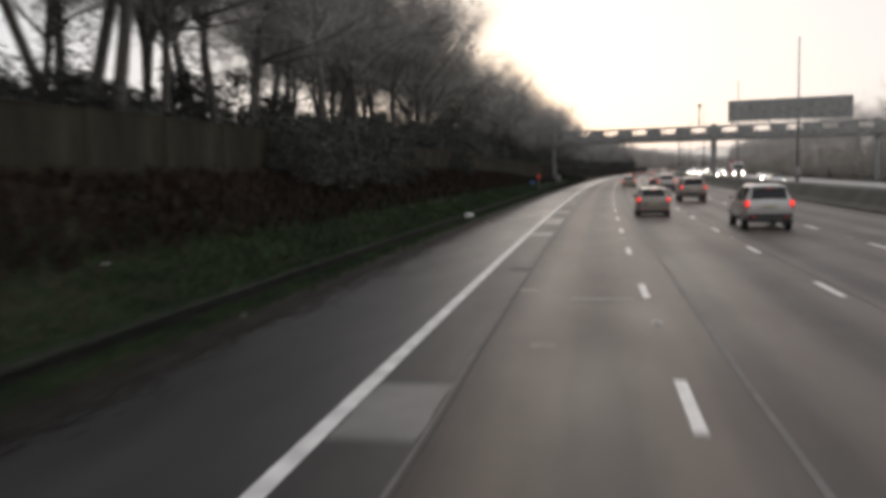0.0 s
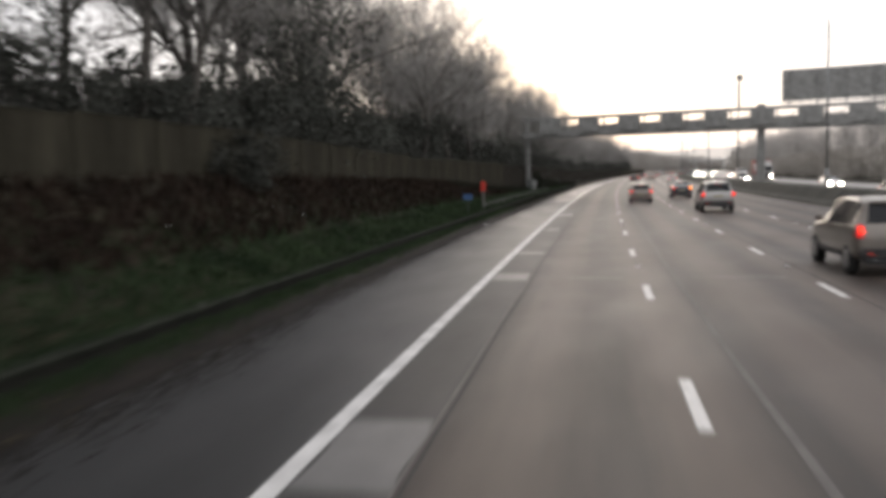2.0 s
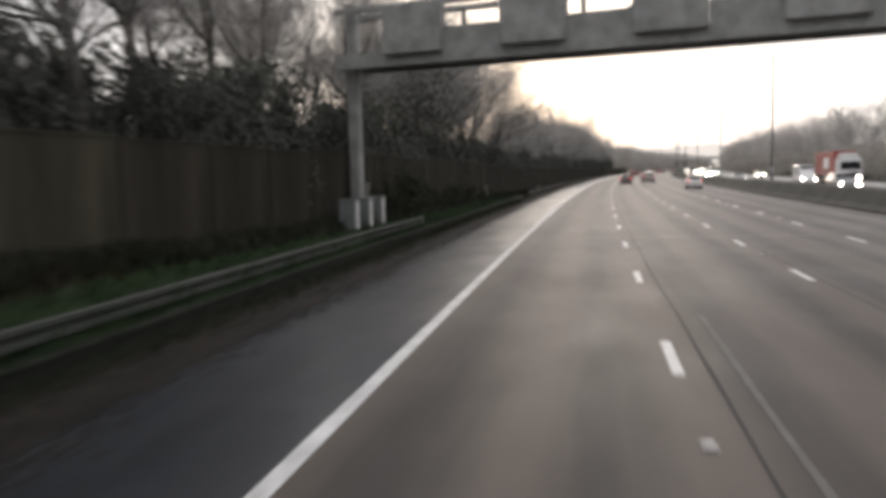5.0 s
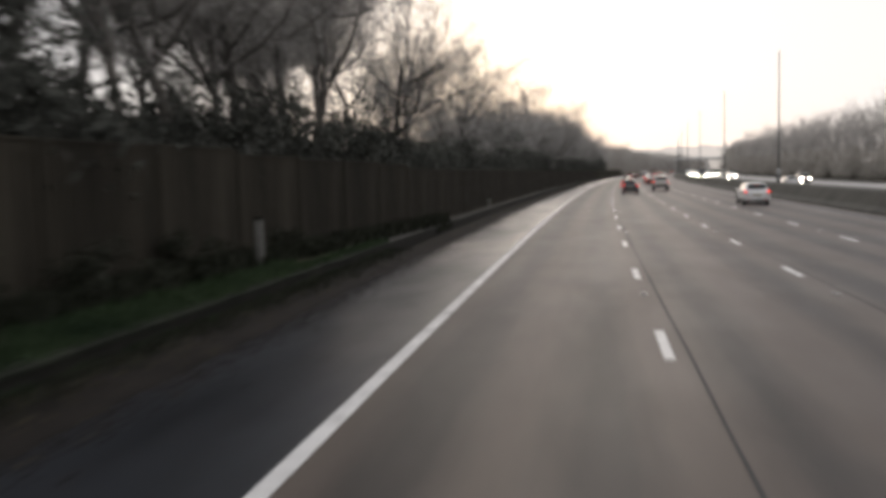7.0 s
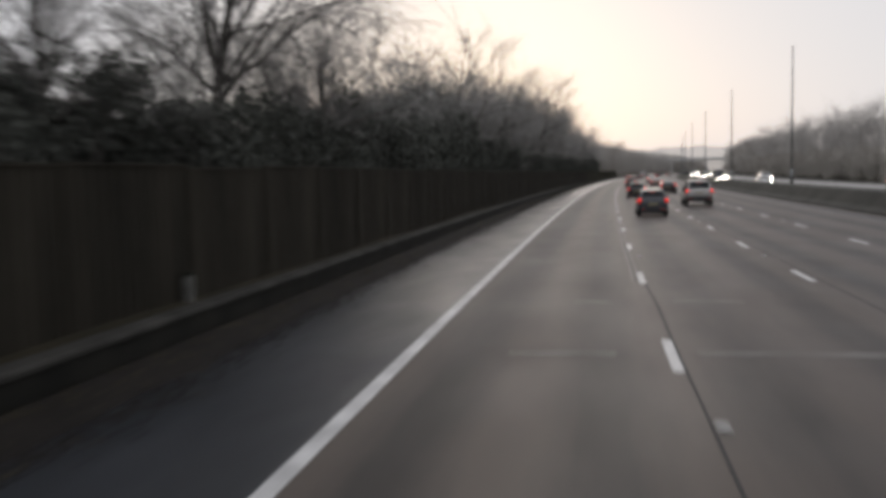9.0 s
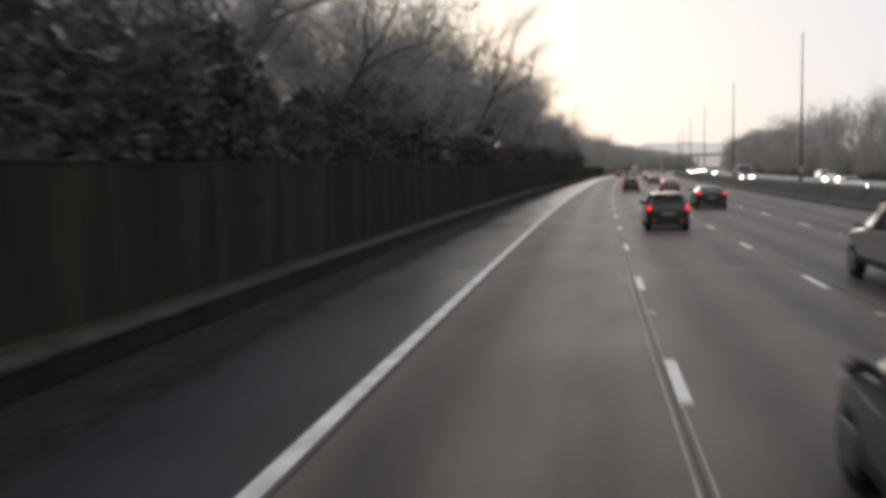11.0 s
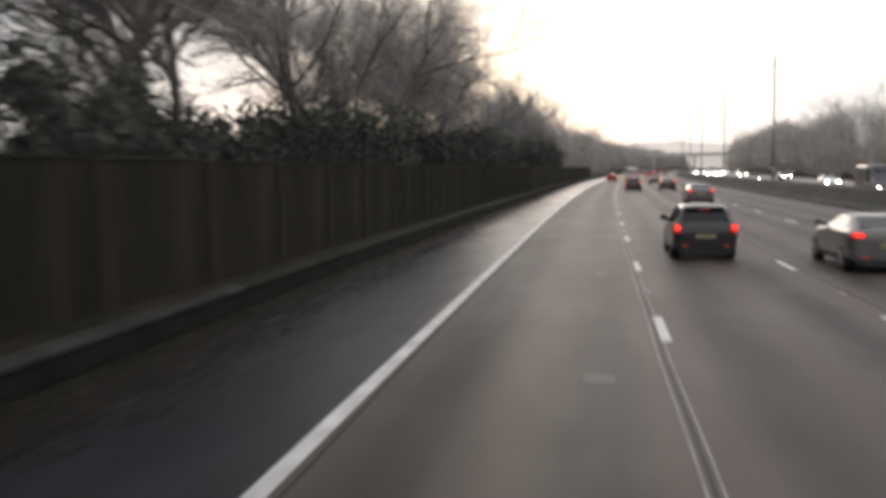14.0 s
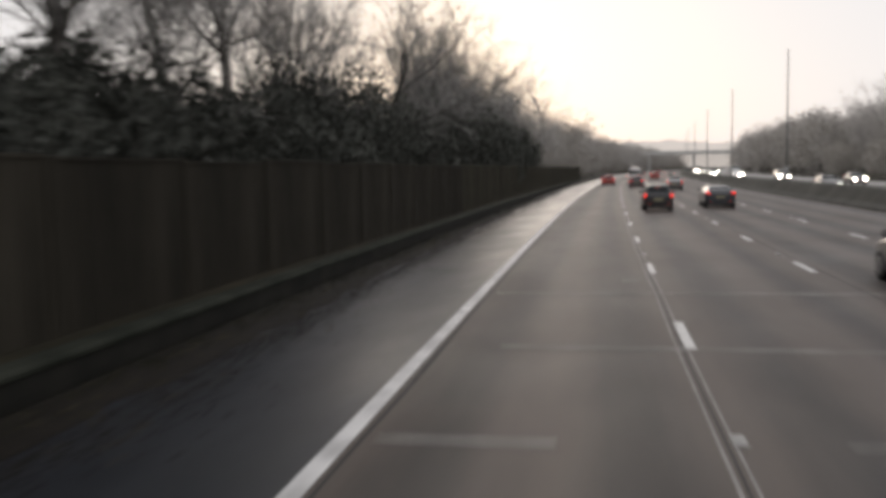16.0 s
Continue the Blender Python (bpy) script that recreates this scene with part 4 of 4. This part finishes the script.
def vehicle(name, shape, body, label, category, m, group="", glow=True):
    st = SHAPES[shape]
    t = thing(name, m, label, category, group)
    rings = [section(s) for s in st]
    k = len(rings[0])
    bm = bmesh.new()
    vs = [[bm.verts.new(p) for p in r] for r in rings]
    for a, b in zip(vs, vs[1:]):
        for j in range(k):
            f = bm.faces.new((a[j], a[(j + 1) % k], b[(j + 1) % k], b[j]))
            f.smooth = True
    bm.faces.new(vs[0][::-1])
    bm.faces.new(vs[-1])
    bmesh.ops.recalc_face_normals(bm, faces=bm.faces)
    skin = part("body", bm, body, t)
    soften = skin.modifiers.new("soften", "SUBSURF")
    soften.levels = soften.render_levels = 2
    # where the cabin's rear slope, roof and windscreen lie
    tops = [s[5] for s in st]
    roof = [i for i, z in enumerate(tops) if z > max(tops) - 0.16]
    r0, r1 = roof[0], roof[-1]
    a, b = rings[r0 - 1] if shape != "van" else rings[0], rings[r0]
    if shape == "van":
        for sx in (-1, 1):
            part("rear_window", box((0.7, 0.02, 0.55), (sx * 0.42, -0.012, 1.65), 0.005), M_GLASS, t)
    else:
        part("rear_window", quad(a[9], a[6], b[6], b[9], 0.025, 0.05), M_GLASS, t)
    a, b = rings[r1], rings[r1 + 1]
    part("windscreen", quad(a[9], a[6], b[6], b[9], 0.025, 0.04), M_GLASS, t)
    mid = (r0 + r1 + 1) // 2
    spans = [(r0, mid), (mid, r1)] if shape != "van" else [(r1 - 1, r1)]
    if shape in ("hatchback", "suv"):
        spans = [(r0, r0 + 1), (r0 + 1, mid if mid > r0 + 1 else r0 + 2), (mid if mid > r0 + 1 else r0 + 2, r1)]
    for i, j in spans:
        if i >= j:
            continue
        part("side_window", quad(rings[i][4], rings[j][4], rings[j][5], rings[i][5], 0.012, 0.08), M_GLASS, t)
        part("side_window", quad(rings[j][11], rings[i][11], rings[i][10], rings[j][10], 0.012, 0.08), M_GLASS, t)
    w, z0, zb = st[2][1], st[2][2], st[2][3]
    bumper = part("rear_bumper", box((w * 1.84, 0.2, 0.3), (0, 0.06, z0 + 0.2), 0.07), M_TRIM if shape in ("suv", "van") else body, t)
    part("rear_apron", box((w * 1.62, 0.3, 0.2), (0, 0.14, z0 + 0.03), 0.05), M_TRIM, bumper)
    for sx in (-1, 1):
        part("reflector", box((0.14, 0.02, 0.05), (sx * (w - 0.32), -0.045, z0 + 0.16), 0.005), M_RED, bumper)
        part("sill", box((0.06, st[-1][0] * 0.46, 0.14), (sx * (w - 0.02), st[-1][0] * 0.5, z0 + 0.07), 0.02), M_TRIM, t)
    lz = zb - 0.1 if shape != "van" else 1.1
    lw, lh = {"hatchback": (0.16, 0.24), "suv": (0.15, 0.3), "saloon": (0.28, 0.14), "coupe": (0.3, 0.13), "van": (0.1, 0.34)}[shape]
    for sx in (-1, 1):
        lamp = part("tail_light", box((lw, 0.16, lh), (sx * (w - 0.03 - lw / 2), 0.05, lz), 0.035), M_RED_LENS, t, "lit red tail light")
        part("bulb", box((lw * 0.6, 0.02, lh * 0.42), (sx * (w - 0.03 - lw / 2), -0.034, lz + lh * 0.12), 0.006), M_TAIL, lamp)
        part("headlight", box((0.3, 0.14, 0.15), (sx * (st[-1][1] - 0.14), st[-1][0] - 0.07, st[-1][5] + 0.0), 0.04), M_HEAD if name.startswith("oncoming") else M_LENS, t, "lit white headlight" if name.startswith("oncoming") else "clear headlight")
        my = st[r1 + 1][0] - 0.28
        mirror = part("mirror", box((0.2, 0.1, 0.15), (sx * (w + 0.06), my, zb + 0.06), 0.04), body, t)
        part("mirror_arm", box((0.2, 0.05, 0.06), (sx * (w - 0.1), my + 0.02, zb + 0.02), 0.01), M_TRIM, mirror)
    if shape in ("hatchback", "suv"):
        k = r0
        top = st[k][5]
        part("spoiler", box((st[k][4] * 1.7, 0.2, 0.05), (0, st[k][0] - 0.06, top + 0.005), 0.02), body, t)
    part("brake_light", box((0.3, 0.03, 0.03), (0, st[r0][0] - 0.12 if shape != "van" else -0.02, st[r0][5] - 0.05), 0.006), M_RED, t)
    part("rear_plate", box((0.52, 0.02, 0.11), (0, -0.05, z0 + 0.42 if shape != "suv" else z0 + 0.55), 0.004), M_PLATE, t, "yellow rear plate")
    part("front_plate", box((0.52, 0.02, 0.11), (0, st[-1][0] + 0.01, z0 + 0.22), 0.004), M_WHITE, t, "white front plate")
    part("exhaust", rod((-0.5, -0.02, z0 + 0.02), (-0.5, 0.3, z0 + 0.02), 0.03), M_STEEL, t)
    if shape == "suv":
        for sx in (-1, 1):
            part("roof_rail", box((0.05, 1.9, 0.05), (sx * 0.6, 1.6, 1.83), 0.01), M_TRIM, t)
    wr = 0.36 if shape in ("suv", "van") else 0.31
    for y in (0.78, st[-1][0] - 0.82):
        for sx in (-1, 1):
            wheel = part("wheel", rod((sx * (w - 0.22), y, wr), (sx * (w + 0.0), y, wr), wr, wr, 24), M_RUBBER, t)
            part("rim", rod((sx * (w - 0.02), y, wr), (sx * (w + 0.015), y, wr), wr * 0.66, wr * 0.6, 16), M_RIM, wheel)
    return t


P_SILVER = paint("silver_paint", (0.42, 0.41, 0.39), 0.35, 0.5)
P_CHAMPAGNE = paint("champagne_paint", (0.24, 0.212, 0.185), 0.35, 0.5)
P_WHITE = paint("white_paint", (0.72, 0.72, 0.71), 0.35)
P_BLACK = paint("black_paint", (0.014, 0.014, 0.0155), 0.3, 0.0, 0.35)
P_DARK = paint("dark_blue_paint", (0.035, 0.037, 0.045), 0.3)
P_GREY = paint("grey_paint", (0.16, 0.155, 0.15), 0.35, 0.5)
P_RED = paint("red_paint", (0.35, 0.03, 0.025), 0.35)

C1, C2, C3, C4 = 1.8, 5.5, 9.25, 13.1
# in each lane the traffic is spaced out along the road
vehicle("silver_hatchback", "hatchback", P_CHAMPAGNE, "bronze-silver hatchback with lit tail lights in the second lane", "car", placed(47, C2))
vehicle("silver_hatchback", "hatchback", P_CHAMPAGNE, "muddy silver hatchback with lit tail lights near the gantry", "car", placed(115, C2))
vehicle("silver_off_roader", "suv", P_SILVER, "silver off-road car with roof rails and lit tail lights", "car", placed(36, C3))
vehicle("silver_off_roader", "suv", P_CHAMPAGNE, "beige-silver off-road car in the third lane", "car", placed(66, C3))
vehicle("silver_off_roader", "suv", P_SILVER, "silver off-road car with red tail lights before the gantry", "car", placed(98, C3))
turning = vehicle("dark_saloon", "saloon", P_DARK, "dark blue saloon with red tail lights and an amber indicator", "car", placed(125, C3))
part("indicator", box((0.16, 0.05, 0.12), (0.78, -0.03, 0.9), 0.02), M_AMBER, turning, "lit amber indicator")
vehicle("white_hatchback", "hatchback", P_WHITE, "white hatchback with lit tail lights in the outer lane", "car", placed(221, C4))
vehicle("dark_hatchback", "hatchback", P_DARK, "dark hatchback with red tail lights in the second lane", "car", placed(255, C2))
vehicle("silver_estate_car", "suv", P_SILVER, "silver estate car with red tail lights in the third lane", "car", placed(268, C3))
vehicle("black_hatchback", "hatchback", P_BLACK, "black hatchback with a yellow plate and lit tail lights", "car", placed(287, C2))
vehicle("black_hatchback", "hatchback", P_BLACK, "black hatchback with lit tail lights in the second lane", "car", placed(344, C2))
vehicle("black_hatchback", "hatchback", P_BLACK, "black hatchback with lit tail lights farther up the second lane", "car", placed(417, C2))
vehicle("dark_coupe", "coupe", P_BLACK, "black coupe with lit tail lights in the third lane", "car", placed(305, C3))
vehicle("grey_coupe", "coupe", P_GREY, "grey coupe with lit tail lights in the third lane", "car", placed(341, C3))
vehicle("grey_coupe", "coupe", P_GREY, "grey coupe with red tail lights following the traffic", "car", placed(382, C3))
vehicle("dark_coupe", "coupe", P_DARK, "dark coupe with red tail lights farther up the third lane", "car", placed(420, C3))
vehicle("white_van", "van", P_WHITE, "white panel van far ahead in the second lane", "van", placed(515, C2))
vehicle("red_hatchback", "hatchback", P_RED, "small red hatchback far ahead in the inner lane", "car", placed(492, C1))
for s, x, shape, p in ((475, C2, "hatchback", P_DARK), (462, C3, "saloon", P_GREY), (590, C3, "saloon", P_BLACK), (560, C2, "hatchback", P_GREY), (545, C3, "hatchback", P_RED), (585, C4, "hatchback", P_SILVER), (640, C2, "hatchback", P_GREY), (680, C3, "hatchback", P_RED)):
    vehicle("distant_car", shape, p, "distant car with glowing red tail lights", "car", placed(s, x), "traffic far ahead")

rnd = random.Random(17)
for i, (s, x) in enumerate(((112, 22.4), (150, 26.4), (196, 22.6), (232, 26.6), (262, 22.5), (300, 30.8), (330, 22.5), (356, 26.4), (392, 22.4), (425, 26.3), (455, 22.5), (480, 30.7), (505, 26.5), (530, 22.4),
                            (560, 26.4), (585, 22.5), (610, 30.6), (640, 26.4), (670, 22.4), (700, 26.5), (740, 22.5), (780, 26.4))):
    shape = ("hatchback", "saloon", "suv", "van", "saloon")[i % 5]
    p = (P_SILVER, P_WHITE, P_DARK, P_WHITE, P_GREY, P_BLACK)[i % 6]
    vehicle("oncoming_" + ("van" if shape == "van" else "car"), shape, p, "oncoming %s with its headlights lit" % ("white van" if shape == "van" else "car"), "van" if shape == "van" else "car",
            placed(s, x, 0, 180), "oncoming traffic")


def red_lorry(s, x):
    t = thing("articulated_lorry", placed(s, x, 0, 180), "oncoming lorry with a white cab and a red box trailer", "lorry", "oncoming traffic")
    cab = part("cab", box((2.45, 2.2, 2.5), (0, 11.6, 1.95), 0.12), P_WHITE, t)
    part("windscreen", box((2.1, 0.04, 0.9), (0, 12.71, 2.3), 0.01), M_GLASS, cab)
    part("grille", box((1.7, 0.05, 0.8), (0, 12.71, 1.2), 0.02), M_TRIM, cab)
    part("deflector", box((2.2, 1.4, 0.6), (0, 11.2, 3.45), 0.2), P_WHITE, cab)
    trailer = part("trailer", box((2.5, 10.2, 2.75), (0, 5.2, 2.6), 0.05), P_RED, t)
    for sx in (-1, 1):
        part("panel_emblem", box((0.012, 2.6, 1.3), (sx * 1.256, 6.2, 2.6), 0.003), M_WHITE, trailer, "plain white panel shape")
        part("underrun_bar", box((0.06, 4.5, 0.4), (sx * 1.15, 5.4, 0.75), 0.02), M_STEEL, t)
        part("headlight", box((0.4, 0.06, 0.2), (sx * 0.9, 12.72, 0.85), 0.02), M_HEAD, t, "lit white headlight")
        for y in (1.2, 2.5, 3.8, 8.8, 11.6):
            wheel = part("wheel", rod((sx * 0.9, y, 0.5), (sx * 1.22, y, 0.5), 0.5, 0.5, 20), M_RUBBER, t)
            part("rim", rod((sx * 1.18, y, 0.5), (sx * 1.235, y, 0.5), 0.3, 0.26, 14), M_RIM, wheel)
    part("chassis", box((0.9, 11.5, 0.3), (0, 6.2, 1.05)), M_TRIM, t)


red_lorry(236, 30.4)

# ---- road details ----


def patch(s0, s1, x0, x1, material, label, z=0.007, ragged=0.03):
    rnd = random.Random(int(s0 * 10))
    n = max(2, int((s1 - s0) / 0.5))
    verts, faces = [], []
    for i in range(n + 1):
        s = s0 + (s1 - s0) * i / n
        for x in (x0 + rnd.uniform(-ragged, ragged), x1 + rnd.uniform(-ragged, ragged)):
            verts.append(along(s, x, z))
        if i:
            faces.append((2 * i - 2, 2 * i - 1, 2 * i + 1, 2 * i))
    tagged(new("road_patch", mesh_of("road_patch", verts, faces, material)), label, "road patch", kind="structure")


for a, b in ((8.0, 10.2), (34.0, 35.8), (41.0, 46.0), (51.5, 53.6), (65.6, 67.0), (72.3, 73.0), (96.2, 99.0)):
    patch(a, b, 0.13, 0.98, M_PATCH, "pale rectangular asphalt repair beside the edge line")
patch(83.4, 84.8, 0.36, 0.86, M_PATCH, "small pale square asphalt repair beside the edge line", 0.0075)
for s, x in ((22.2, 0.5), (42.7, 0.08)):
    patch(s, s + 0.5, x, x + 0.55, M_DARK_PATCH, "small dark iron cover in the road", 0.0105, 0.0)


def seam(s0, s1, x0, x1, width, material, label):
    """A wavering joint along the road."""
    n = int((s1 - s0) / 1.5)
    verts, faces = [], []
    for i in range(n + 1):
        s = s0 + (s1 - s0) * i / n
        x = x0 + (x1 - x0) * i / n + 0.035 * noise.noise((s * 0.25, x0, 0.3))
        w = width * (0.6 + 0.7 * abs(noise.noise((s * 0.5, x0 * 3, 2.0))))
        verts += [along(s, x - w, 0.0045), along(s, x + w, 0.0045)]
        if i:
            faces.append((2 * i - 2, 2 * i - 1, 2 * i + 1, 2 * i))
    tagged(new("road_seam", mesh_of("road_seam", verts, faces, material)), label, "road seam", kind="structure")


PALE, TAR = "pale worn seam between two strips of asphalt", "dark sealed seam between two strips of asphalt"
seam(-10, 112, 1.02, 1.0, 0.03, M_SEAM, PALE)
seam(-10, 100, 1.1, 1.07, 0.02, M_DARK_PATCH, TAR)
seam(-10, 130, 4.42, 4.4, 0.06, M_SEAM, PALE)
seam(110, 200, 4.08, 3.85, 0.03, M_DARK_PATCH, TAR)
seam(190, 225, 3.83, 3.72, 0.025, M_DARK_PATCH, TAR)
seam(225, 420, 3.45, 3.48, 0.022, M_CRACK, PALE)
seam(225, 420, 3.52, 3.55, 0.013, M_DARK_PATCH, TAR)
seam(225, 420, 3.59, 3.62, 0.02, M_CRACK, PALE)
seam(250, 420, 0.17, 0.2, 0.03, M_DARK_PATCH, TAR)
seam(-10, 420, 7.55, 7.52, 0.03, M_DARK_PATCH, TAR)
seam(-10, 420, 11.4, 11.38, 0.03, M_DARK_PATCH, TAR)


def crack(s, x0, x1, width, material):
    rnd = random.Random(int(s * 7))
    n = max(3, int((x1 - x0) / 0.35))
    verts, faces, ds = [], [], 0.0
    for i in range(n + 1):
        ds += rnd.uniform(-0.025, 0.025)
        x = x0 + (x1 - x0) * i / n
        w = width * rnd.uniform(0.25, 1.0)
        verts += [along(s + ds - w, x, 0.0055), along(s + ds + w, x, 0.0055)]
        if i:
            faces.append((2 * i - 2, 2 * i, 2 * i + 1, 2 * i - 1))
    tagged(new("road_crack", mesh_of("road_crack", verts, faces, material)), "worn transverse joint across the lanes", "road joint", kind="structure")


rnd = random.Random(23)
for s, x0, x1 in ((17.4, 2.2, 3.4), (92.0, 2.5, 3.2), (92.1, 4.6, 5.6), (92.2, 6.6, 8.4), (66.0, 1.9, 3.2), (66.2, 4.8, 6.9), (147.8, 0.9, 10.5), (148.1, 1.0, 2.0), (202.2, 4.5, 6.3), (195.6, 3.8, 4.1), (193.3, 3.8, 4.6), (191.7, 3.85, 4.15), (203.0, 3.95, 4.4), (202.1, 0.8, 1.5),
                  (216.6, 1.4, 2.9), (216.7, 4.0, 6.6), (221.6, 2.2, 2.9), (221.7, 4.1, 5.4), (272.8, 0.9, 3.3), (273.3, 3.8, 6.5), (318.0, 0.8, 3.2), (323.0, 2.4, 3.1), (323.1, 4.3, 5.2), (323.2, 5.4, 7.2),
                  (353.2, 0.6, 3.5), (363.0, 0.3, 3.6), (363.2, 4.0, 7.5), (368.0, 1.0, 1.7), (368.1, 2.3, 3.4), (368.2, 4.4, 7.0), (373.0, 0.3, 2.0), (373.2, 4.6, 6.5), (377.5, 1.0, 9.5), (383, 0.3, 9.0)):
    crack(s, x0, x1, rnd.uniform(0.05, 0.11), M_CRACK)
for s, x in ((12.6, 1.75), (18.5, 1.1), (88.5, 5.3), (152, 1.6), (160.5, 2.0), (330, 2.5), (340.8, 2.6), (385, 2.9), (147.5, 3.45), (145.0, 3.95)):
    patch(s, s + 0.16, x, x + 0.36, M_CRACK, "small pale square mark cut into the lane", 0.0062, 0.0)

# reflecting studs between the lane marks


def road_stud():
    t = thing("road_stud", pose(0, 0, 0), "reflecting road stud set between the lane marks", "road stud", "road studs")
    part("casing", box((0.14, 0.18, 0.024), (0, 0, 0.01), 0.008), M_STUD, t)
    part("reflector", box((0.09, 0.06, 0.02), (0, -0.02, 0.024), 0.005), M_WHITE, t)
    return t


stud = road_stud()
stud.matrix_basis = placed(14.6, L12)
for x in (L12, L23, L34):
    for k in range(0, 28):
        if k or x > L12:
            s = 14.6 + 18 * k
            copy_thing(stud, placed(s + float(np.interp(s, (30, 213, 373), (-0.3, 0.45, -1.35))), x + (0.2 if x == L12 and 190 < s < 235 else 0)))

# ---- litter ----


def scrap(s, x, size, label, z=0.02):
    rnd = random.Random(int(s * 13))
    bm = bmesh.new()
    bmesh.ops.create_icosphere(bm, subdivisions=2, radius=size)
    for v in bm.verts:
        v.co *= rnd.uniform(0.65, 1.2)
        v.co.z *= 0.75 if size > 0.2 else 0.35
    for f in bm.faces:
        f.smooth = False
    me = bpy.data.meshes.new("litter")
    bm.to_mesh(me)
    bm.free()
    me.materials.append(M_WHITE)
    ob = new("litter", me)
    ob.matrix_basis = placed(s, x, z + size * (0.55 if size > 0.2 else 0.25))
    tagged(ob, label, "litter", "litter along the road")


scrap(46.6, -4.08, 0.26, "crumpled white plastic bag in the gutter")
for s, x, z, size in ((88.4, -2.95, 0, 0.08), (94.6, -3.6, 0, 0.08), (293.8, -1.56, 0, 0.04), (308.6, -3.3, 0, 0.04), (15.0, -3.57, 0, 0.04), (80.7, -4.0, 0, 0.06), (83.6, -4.05, 0, 0.05)):
    scrap(s, x, size, "small pale scrap of litter on the hard shoulder", z)
for s, x, size in ((76, -6.6, 0.14), (72.5, -6.9, 0.12), (64.0, -7.2, 0.1), (71.5, -7.5, 0.12), (15.0, -6.2, 0.06)):
    scrap(s, x, size, "white scrap of litter on the dark bank", ground_height(s, x))


def litter_band(s0, s1, x0, x1, label, material):
    """Wet leaves drifted along the edge, with a ragged outer side."""
    verts, faces = [], []
    n = int((s1 - s0) / 0.6)
    for i in range(n + 1):
        s = s0 + (s1 - s0) * i / n
        fade = min(1.0, i / 12, (n - i) / 12)
        x = x0 + (x1 - x0) * fade * (0.75 + 0.3 * noise.noise((s * 0.12, 5.0, 0)) + 0.22 * noise.noise((s * 0.9, 2.0, 0)))
        verts += [along(s, x0, 0.004), along(s, x, 0.004)]
        if i:
            faces.append((2 * i - 2, 2 * i - 1, 2 * i + 1, 2 * i))
    tagged(new("leaf_litter", mesh_of("leaf_litter", verts, faces, material)), label, "leaf litter", kind="stuff")


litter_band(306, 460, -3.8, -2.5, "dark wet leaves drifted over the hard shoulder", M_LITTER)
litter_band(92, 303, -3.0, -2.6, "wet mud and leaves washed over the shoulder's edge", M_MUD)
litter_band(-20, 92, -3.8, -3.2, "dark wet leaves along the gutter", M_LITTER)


def fallen_leaves(count, s0, s1, seed):
    """Single leaves and twigs scattered along the gutter and the shoulder's edge."""
    rnd = random.Random(seed)
    verts, faces = [], []
    for _ in range(count):
        s = rnd.uniform(s0, s1)
        x = (-4.2 if s < 188 else -3.78) + abs(rnd.gauss(0, 0.7))
        if x > -1.2:
            continue
        a, size = rnd.uniform(0, 6.28), rnd.uniform(0.02, 0.07)
        u, v = Vector((math.cos(a), math.sin(a), 0)) * size, Vector((-math.sin(a), math.cos(a), 0)) * size * 0.55
        p = along(s, x, 0.008)
        i = len(verts)
        verts.extend((p - u, p - v + Vector((0, 0, rnd.uniform(0, 0.02))), p + u, p + v + Vector((0, 0, rnd.uniform(0, 0.025)))))
        faces.append((i, i + 1, i + 2, i + 3))
    tagged(new("fallen_leaves", mesh_of("fallen_leaves", verts, faces, M_FALLEN)), "damp fallen leaves scattered along the gutter", "leaf litter", kind="stuff")


fallen_leaves(9000, 0, 400, 12)


def drifted_dirt(name, count, s0, s1, x0, reach, material, label, seed):
    """Flat flecks of mud and rotted leaves, thick at the edge and thinning out over the shoulder."""
    rnd = random.Random(seed)
    verts, faces = [], []
    for _ in range(count):
        s = rnd.uniform(s0, s1)
        x = x0 + abs(rnd.gauss(0, reach)) * (0.7 + 0.6 * noise.noise((s * 0.05, seed, 0)) + 0.4 * noise.noise((s * 0.4, seed, 3)))
        if not x0 <= x < -0.4:
            continue
        half, wide = rnd.uniform(0.03, 0.1), rnd.uniform(0.015, 0.045)
        i = len(verts)
        z = 0.0035 + 0.003 * rnd.random()
        for ds, dx in ((-1, rnd.uniform(-0.4, 0.4)), (rnd.uniform(-0.3, 0.3), 1), (1, rnd.uniform(-0.4, 0.4)), (rnd.uniform(-0.3, 0.3), -1)):
            verts.append(along(s + ds * half, x + dx * wide, z))
        faces.append((i, i + 3, i + 2, i + 1))
    tagged(new(name, mesh_of(name, verts, faces, material)), label, "leaf litter", kind="stuff")


drifted_dirt("drifted_dirt", 16000, -10, 125, -3.05, 0.5, M_MUD, "brown mud washed thinly over the shoulder's edge", 41)
drifted_dirt("drifted_dirt", 14000, 120, 306, -2.8, 0.4, M_MUD, "wet mud washed thinly over the shoulder's edge", 42)
drifted_dirt("drifted_leaves", 12000, 300, 460, -2.8, 0.55, M_LITTER, "rotted leaves scattered over the wet shoulder", 43)
